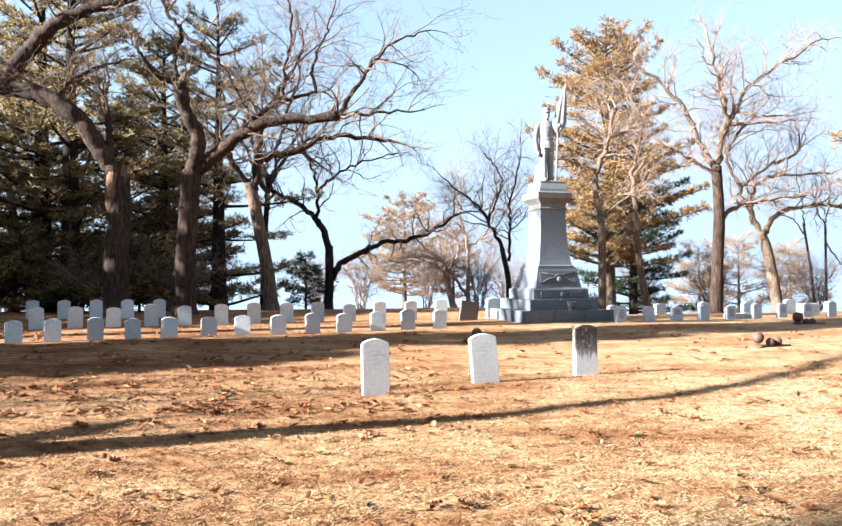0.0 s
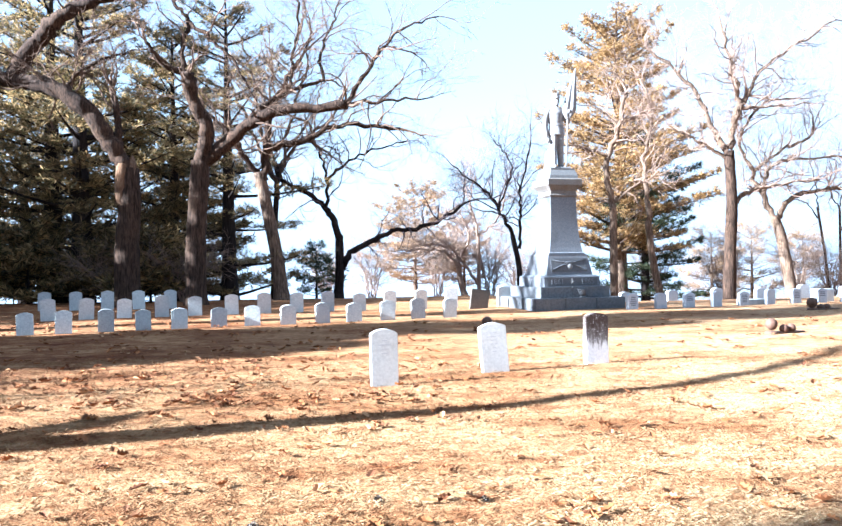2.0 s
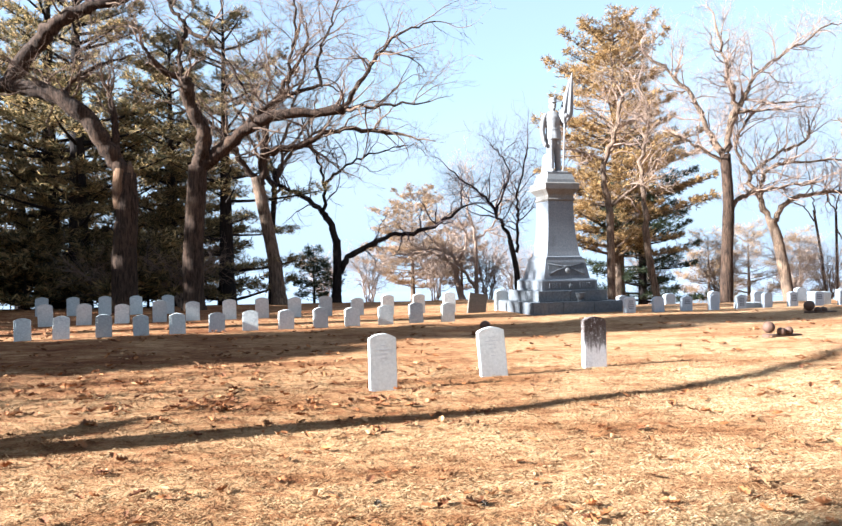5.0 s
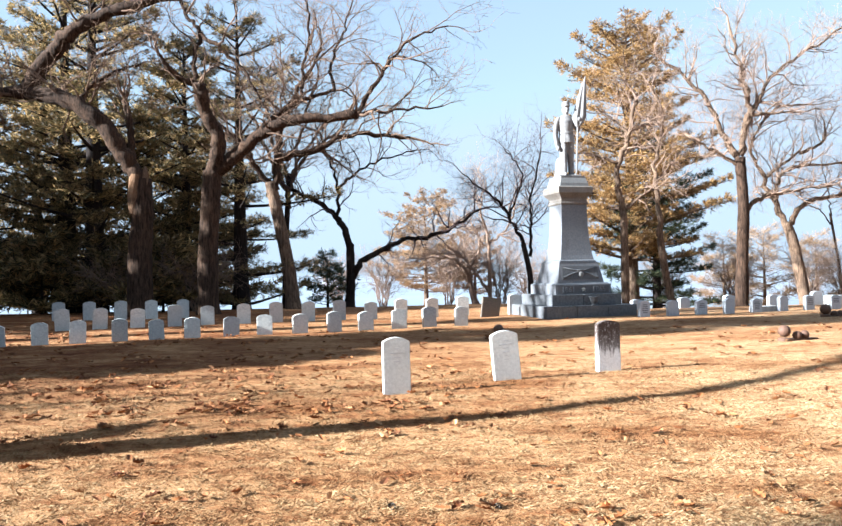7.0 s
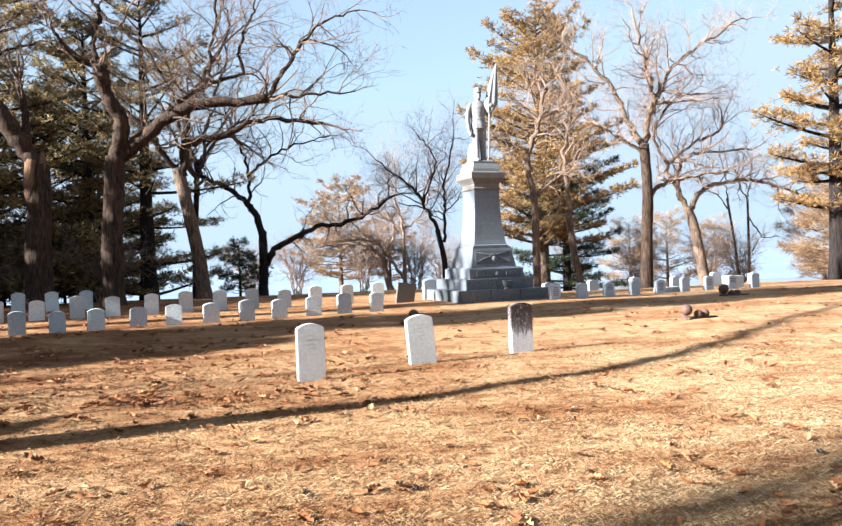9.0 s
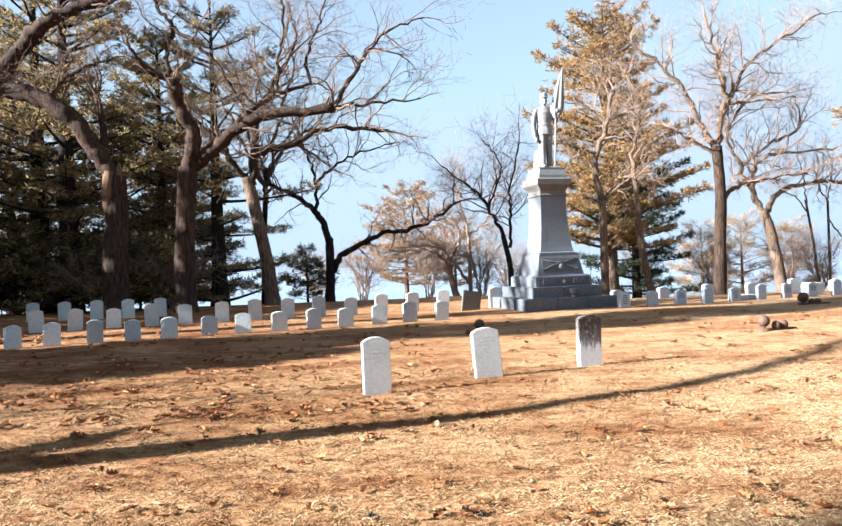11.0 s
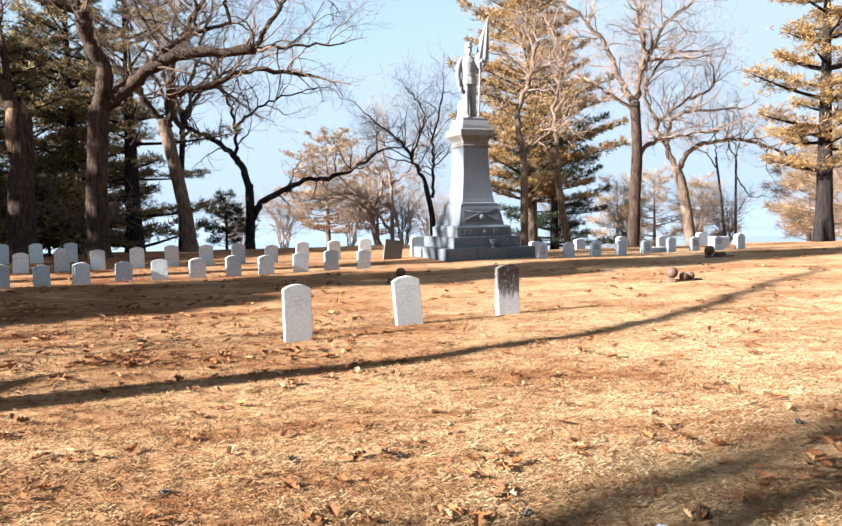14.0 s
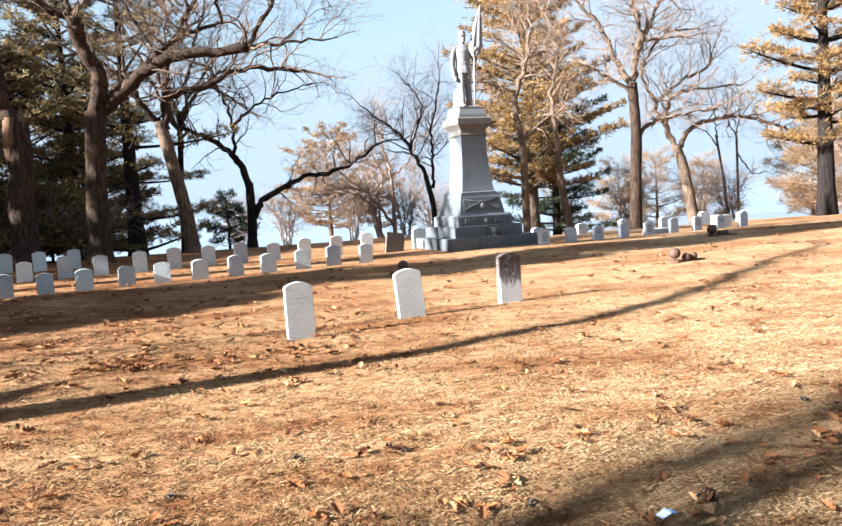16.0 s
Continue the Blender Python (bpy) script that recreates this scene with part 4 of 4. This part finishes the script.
    blob(0.275, -0.18, 1.40, 0.055, 0.05, 0.055)
    # neck, face, hair and a cap whose crown tips forward over the visor
    limb((0, 0, 1.48), (0, -0.01, 1.60), 0.066, 0.062)
    blob(0, -0.025, 1.675, 0.082, 0.100, 0.115)
    blob(0, -0.118, 1.655, 0.016, 0.025, 0.030)
    blob(0, -0.085, 1.60, 0.045, 0.04, 0.04)
    blob(0, 0.03, 1.66, 0.088, 0.085, 0.095)
    loft([(0, -0.01, 1.735, 0.098, 0.112), (0, -0.015, 1.79, 0.096, 0.108), (0, -0.035, 1.845, 0.080, 0.088), (0, -0.04, 1.86, 0.05, 0.06)])
    blob(0, -0.125, 1.735, 0.080, 0.065, 0.014)
    # furled banner, its cloth in deep folds, and the staff below
    loft([(0.245, -0.15, 1.22, 0.045, 0.04), (0.27, -0.14, 1.32, 0.105, 0.07), (0.305, -0.12, 1.48, 0.145, 0.085), (0.35, -0.08, 1.70, 0.125, 0.085), (0.405, -0.03, 1.95, 0.098, 0.07), (0.465, 0.03, 2.20, 0.062, 0.05), (0.52, 0.07, 2.42, 0.026, 0.024), (0.545, 0.085, 2.52, 0.010, 0.010)], 6, 0.20, 48)
    limb((0.245, -0.15, 1.26), (0.185, -0.16, 0.10), 0.024, 0.022)
    # tree stump behind the leg
    loft([(-0.17, 0.10, 0.0, 0.13, 0.15), (-0.175, 0.10, 0.12, 0.095, 0.12), (-0.165, 0.09, 0.42, 0.075, 0.10), (-0.15, 0.08, 0.50, 0.05, 0.07)], 5, 0.10)
    bmesh.ops.create_cube(bm, size=1, matrix=Matrix.LocRotScale((0, 0, 0.02), None, (0.56, 0.50, 0.06)))
    ob = part("statue", bm, STATUE_STONE, smooth=True)
    rm = ob.modifiers.new("merge", 'REMESH')
    rm.mode, rm.voxel_size, rm.use_smooth_shade = 'VOXEL', 0.011, True
    ob.matrix_basis = MON.matrix_basis @ pose(0, 0, 3.575, 0, 0, -8) @ Matrix.Scale(1.07, 4)
    tagged(ob, "pale granite statue on top of a tall pedestal", "statue")


statue()


# ---- headstones ----
def slab(w, h, t, arch, mat, bury=0.18, bevel=0.008):
    """Upright stone with a shallow curved top."""
    bm = bmesh.new()
    prof = [(-w / 2, -bury), (w / 2, -bury)]
    for k in range(9):
        a = k / 8
        prof.append((w / 2 - w * a, h - arch + arch * (1 - (2 * a - 1) ** 2)))
    front = [bm.verts.new((x, -t / 2, z)) for x, z in prof]
    back = [bm.verts.new((x, t / 2, z)) for x, z in prof]
    bm.faces.new(front)
    bm.faces.new(back[::-1])
    n = len(prof)
    for k in range(n):
        bm.faces.new((front[(k + 1) % n], front[k], back[k], back[(k + 1) % n]))
    bmesh.ops.bevel(bm, geom=bm.edges[:], offset=bevel, segments=2, affect='EDGES')
    return bm


stone_rng = random.Random(5)


def headstone(x, y, w, h, t, mat, label, group, lean=0.0, tip=0.0, turn=0.0, arch=0.05, bars=0, shield=False, bar_mat=LETTER, bold=False):
    ob = part("headstone", slab(w, h, t, arch, mat), mat)
    ob.matrix_basis = pose(x, y, ground_z(x, y), tip, lean, 16 + turn)
    tagged(ob, label, "headstone", group)
    if shield:
        # sunken shield outline, carved
        cu = Tubes()
        pts = [(-w * 0.36, 0, h * 0.84), (0, 0, h * 0.90), (w * 0.36, 0, h * 0.84), (w * 0.36, 0, h * 0.52), (w * 0.22, 0, h * 0.38), (0, 0, h * 0.31), (-w * 0.22, 0, h * 0.38), (-w * 0.36, 0, h * 0.52), (-w * 0.36, 0, h * 0.84)]
        cu.add(pts, [0.0032] * len(pts), 5)
        cu.link("shield", mat, ob).location = (0, -t / 2 + 0.0022, 0)
    for k in range(bars):
        wd = w * (0.24 if k == 1 else stone_rng.uniform(0.05, 0.13))
        z = h * (0.80 - 0.075 * k)
        thick = 0.004
        if bold:
            wd, z, thick = w * stone_rng.uniform(0.22, 0.33), h * (0.74 - 0.12 * k), 0.012
        part("inscription", box(-wd, wd, -t / 2 - (0.002 if bold else 0.0008), -t / 2 + 0.004, z - thick, z + thick, 0), bar_mat, ob)
    return ob


GR = "three front headstones"
headstone(-0.31, 8.99, 0.32, 0.655, 0.085, MARBLE, "white marble headstone with worn shield, upright on dry lawn", GR, lean=-0.4, turn=-2, bars=4)
headstone(1.06, 9.79, 0.35, 0.62, 0.085, MARBLE, "bright white marble headstone leaning to one side", GR, lean=-4.5, turn=-3.5, bars=6)
headstone(2.46, 10.32, 0.33, 0.67, 0.09, LICHEN, "white marble headstone blackened by lichen on its upper half", GR, lean=-0.3, turn=-1)

GL = "rows of old headstones"
OLD = "weathered grey marble headstone in a shaded row"
for k in range(-2, 13):
    x, y = -7.39 + 0.69 * k, 14.93 + 0.217 * k
    headstone(x + stone_rng.uniform(-0.05, 0.05), y, 0.31 + stone_rng.uniform(-0.02, 0.02), 0.43 + stone_rng.uniform(-0.03, 0.02), 0.09, MARBLE_OLD, OLD, GL, lean=stone_rng.uniform(-1.5, 1.5), tip=stone_rng.uniform(-3, 3), turn=stone_rng.uniform(-3, 3), shield=k % 2 == 0, bars=k % 3)
for k in range(13):
    x, y = -8.45 + 0.79 * k, 18.35 + 0.20 * k
    headstone(x + stone_rng.uniform(-0.06, 0.06), y, 0.33, 0.50 + stone_rng.uniform(-0.05, 0.03), 0.09, MARBLE_OLD, OLD, GL, lean=stone_rng.uniform(-2.5, 2.5), tip=stone_rng.uniform(-3, 3), turn=stone_rng.uniform(-4, 4), bars=k % 3)
for k in range(5):
    x, y = -10.5 + 0.90 * k, 22.4 + 0.0 * k
    headstone(x, y, 0.34, 0.54, 0.09, MARBLE_OLD, OLD, GL, lean=stone_rng.uniform(-2, 2), turn=stone_rng.uniform(-4, 4))
headstone(1.75, 20.1, 0.50, 0.50, 0.07, SLATE, "thin brown slate headstone leaning beside the monument", GL, lean=8, arch=0.0)
headstone(2.50, 20.9, 0.36, 0.54, 0.10, MARBLE_OLD, "grey marble headstone close behind the monument step", GL, bars=2)
GRR = "row of headstones along the crest"
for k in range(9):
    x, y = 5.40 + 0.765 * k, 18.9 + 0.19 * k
    headstone(x, y, 0.31, 0.385 + stone_rng.uniform(-0.03, 0.03), 0.10, MARBLE_SHADED, "white marble headstone with sunlit edge in a row", GRR, lean=stone_rng.uniform(-1.5, 1.5), turn=6 + stone_rng.uniform(-4, 4), bars=(5, 0, 3, 0, 5, 0, 4, 3, 0)[k], bar_mat=LETTER_DARK, bold=True)
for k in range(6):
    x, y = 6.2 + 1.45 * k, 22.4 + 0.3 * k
    headstone(x, y, 0.36, 0.34 + stone_rng.uniform(-0.08, 0.08), 0.14, MARBLE_SHADED, "white marble headstone standing behind the crest row", GRR, lean=stone_rng.uniform(-3, 3), turn=stone_rng.uniform(-6, 6))


LEDGER = part("ledger_stone", box(-0.35, 0.35, -0.2, 0.2, -0.1, 0.13, 0.02), MARBLE_OLD)
LEDGER.matrix_basis = pose(8.85, 20.0, ground_z(8.85, 20.0), 0, 0, 16)
tagged(LEDGER, "low grey ledger stone lying between headstones", "grave marker", GRR)
BLOCK = part("grave_block", box(-0.24, 0.24, -0.18, 0.18, -0.1, 0.34, 0.02), MARBLE)
BLOCK.matrix_basis = pose(11.15, 20.9, ground_z(11.15, 20.9), 0, 0, 16)
tagged(BLOCK, "squat bright white marble grave block in sun", "grave marker", GRR)

# ---- iron balls ----
def ball_pile(x, y, label, mat, balls, group="iron ball piles"):
    ob = new("cannonball_pile")
    ob.matrix_basis = pose(x, y, ground_z(x, y), 0, 0, 16)
    tagged(ob, label, "cannonballs", group)
    part("plinth", lathe([(0.11, -0.06), (0.11, 0.03), (0.09, 0.05)], 16), IRON, ob)
    for bx, by, bz, r in balls:
        bm = bmesh.new()
        bmesh.ops.create_uvsphere(bm, u_segments=20, v_segments=14, radius=r)
        part("ball", bm, mat, ob, smooth=True).location = (bx, by, bz)
    return ob


pile = ball_pile(6.06, 13.0, "rusty iron balls beside an upright one on the lawn", IRON_PALE, [(0, 0, 0.165, 0.10), (0.22, -0.04, 0.085, 0.075), (0.39, -0.02, 0.09, 0.075)])
# dark slab along the shadow's way also stands for the ball's shade
part("base_slab", box(0.08, 0.62, -0.09, 0.13, -0.05, 0.035, 0.01), IRON, pile, "dark rusted slab that also stands for shade beside the ball")
pile = ball_pile(9.2, 17.7, "dark iron ball on a low base in shade", IRON, [(0, 0, 0.17, 0.12), (0.26, 0.02, 0.05, 0.085), (0.45, 0.04, 0.05, 0.085)])
# here too the dark slab doubles as shade cast by the ball
part("base_slab", box(0.10, 0.72, -0.10, 0.14, -0.05, 0.03, 0.01), IRON, pile, "dark rusted slab that also stands for shade beside the ball")
ball_pile(1.46, 14.9, "rusty iron ball on a low base behind a headstone", IRON, [(0, 0, 0.15, 0.10)])


# ---- lawn cover: straw blades and fallen leaves ----
def scatter(name, count, mat, label, maker, region, seed):
    rng = random.Random(seed)
    v, f = [], []
    for _ in range(count):
        y = region[2] + (region[3] - region[2]) * rng.random() ** 1.9
        if rng.random() < 0.22:
            y -= min(4.5, rng.expovariate(0.7))
        x = rng.uniform(region[0], region[1]) * (0.35 + 0.65 * max(0.0, y - 2) / (region[3] - 2))
        maker(rng, x, y, ground_z(x, y), v, f)
    ob = link_mesh(name, v, f, mat)
    return tagged(ob, label, name.replace("_", " "), kind="stuff")


def tuft(rng, x, y, z, v, f):
    """A small sheaf of bent dead blades that lie over to one side."""
    lie, size = rng.uniform(0, math.tau), rng.uniform(0.6, 1.5)
    for _ in range(rng.choice((4, 8, 11, 14))):
        a = lie + rng.gauss(0, 0.9)
        ln = rng.uniform(0.014, 0.036) * size
        d = Vector((math.cos(a), math.sin(a), rng.uniform(0.05, 0.7))) * ln
        w = Vector((-math.sin(a), math.cos(a), 0)) * rng.uniform(0.0005, 0.0011)
        p = Vector((x + rng.gauss(0, 0.022) * size, y + rng.gauss(0, 0.022) * size, z + rng.uniform(-0.003, 0.008)))
        n = len(v)
        q = p + d * 0.55 + Vector((0, 0, ln * 0.15))
        v += [tuple(p - w), tuple(p + w), tuple(q + w), tuple(p + d)]
        f.append((n, n + 1, n + 2, n + 3))


def dry_leaf(rng, x, y, z, v, f):
    a, s = rng.uniform(0, math.tau), rng.uniform(0.022, 0.055)
    tilt = Euler((rng.uniform(-0.4, 0.4), rng.uniform(-0.4, 0.4), a)).to_matrix()
    curl = rng.uniform(0.2, 0.9)
    outline = [(-1.0, 0.08), (-0.6, 0.50), (-0.35, 0.26), (0.0, 0.72), (0.2, 0.34), (0.6, 0.55), (1.0, 0.05)]
    n = len(v)
    base = Vector((x, y, z + s * 0.45))
    mids = []
    for u, w in outline:
        for side in (1, -1):
            p = Vector((u * s, w * s * side, curl * (abs(w) * 1.2 + u * u * 0.35) * s))
            v.append(tuple(base + tilt @ p))
        v.append(tuple(base + tilt @ Vector((u * s, 0, u * u * 0.35 * curl * s))))
    for k in range(len(outline) - 1):
        i = n + 3 * k
        f.append((i, i + 3, i + 5, i + 2))
        f.append((i + 2, i + 5, i + 4, i + 1))


scatter("grass", 33000, STRAW, "dead straw-coloured winter grass blades on the lawn", tuft, (-7, 9, 3.0, 11.5), 8)
def leaf_clump(rng, x, y, z, v, f):
    for _ in range(rng.choice((1, 1, 1, 1, 2, 3, 5))):
        px, py = x + rng.gauss(0, 0.05), y + rng.gauss(0, 0.04)
        dry_leaf(rng, px, py, ground_z(px, py), v, f)


scatter("fallen_leaves", 1300, LEAF, "scattered curled brown oak leaves on the lawn", leaf_clump, (-13, 14, 3.0, 19), 9)
scatter("leaf_litter", 600, LEAF, "deeper brown leaf litter on the shaded side of the lawn", leaf_clump, (-12, 0.5, 8.0, 17), 10)

# pine cones and a scrap of paper in the grass
def pine_cone():
    cone = new("pine_cone")
    tagged(cone, "open dark brown pine cone lying in dry grass", "pine cone", "pine cones in the grass")
    part("core", lathe([(0.008, -0.05), (0.018, -0.04), (0.02, 0.0), (0.012, 0.04), (0.003, 0.055)], 10), BARK_DARK, cone)
    for k in range(42):
        z = -0.045 + 0.092 * k / 41
        a = 2.4 * k
        r = 0.034 * math.sin(math.pi * (0.15 + 0.8 * (1 - k / 41))) + 0.006
        c, d = math.cos(a), math.sin(a)
        w = 0.011
        link_mesh("cone_scale", [(c * 0.01, d * 0.01, z), (c * r - d * w, d * r + c * w, z + 0.012), (c * r * 1.15, d * r * 1.15, z + 0.018), (c * r + d * w, d * r - c * w, z + 0.012), (c * r, d * r, z + 0.006)], [(0, 1, 2, 3), (0, 4, 1), (0, 3, 4), (1, 4, 2), (4, 3, 2)], SLATE if k % 2 == 0 else BARK, cone)
    return cone


def cone_pose(x, y, rx, ry, rz):
    return pose(x, y, ground_z(x, y) + 0.014, rx, ry, rz)


CONE = pine_cone()
CONE.matrix_basis = cone_pose(1.90, 3.78, 82, 15, 60)
for i, (x, y) in enumerate([(-0.22, 5.0), (0.45, 4.95), (-0.94, 4.6), (1.02, 3.92), (3.34, 5.14)]):
    copy_thing(CONE, cone_pose(x, y, 78 + 7 * (i % 3), 20 * i, 47 * i)).scale = (0.6, 0.6, 0.6)
PAPER, pn, pb = material("scrap_paper", 0.6)
pn.links.new(ramp(pn, noise_tex(pn, 30, 3), (0.45, (0.75, 0.78, 0.82)), (0.55, (0.25, 0.42, 0.70))), pb.inputs["Base Color"])
SCRAP = link_mesh("paper_scrap", [(-0.05, -0.02, 0.0), (0.0, -0.03, 0.022), (0.055, -0.015, 0.004), (0.05, 0.025, 0.012), (0.0, 0.02, 0.03), (-0.045, 0.028, 0.006), (-0.05, -0.02, -0.002), (0.0, -0.03, 0.020), (0.055, -0.015, 0.002), (0.05, 0.025, 0.010), (0.0, 0.02, 0.028), (-0.045, 0.028, 0.004)],
                  [(0, 1, 4, 5), (1, 2, 3, 4), (11, 10, 7, 6), (10, 9, 8, 7), (0, 6, 7, 1), (1, 7, 8, 2), (2, 8, 9, 3), (3, 9, 10, 4), (4, 10, 11, 5), (5, 11, 6, 0)], PAPER)
SCRAP.matrix_basis = pose(1.62, 3.62, ground_z(1.62, 3.62) + 0.012, 0, 0, 20)
tagged(SCRAP, "crumpled blue and white paper scrap in the grass", "litter")
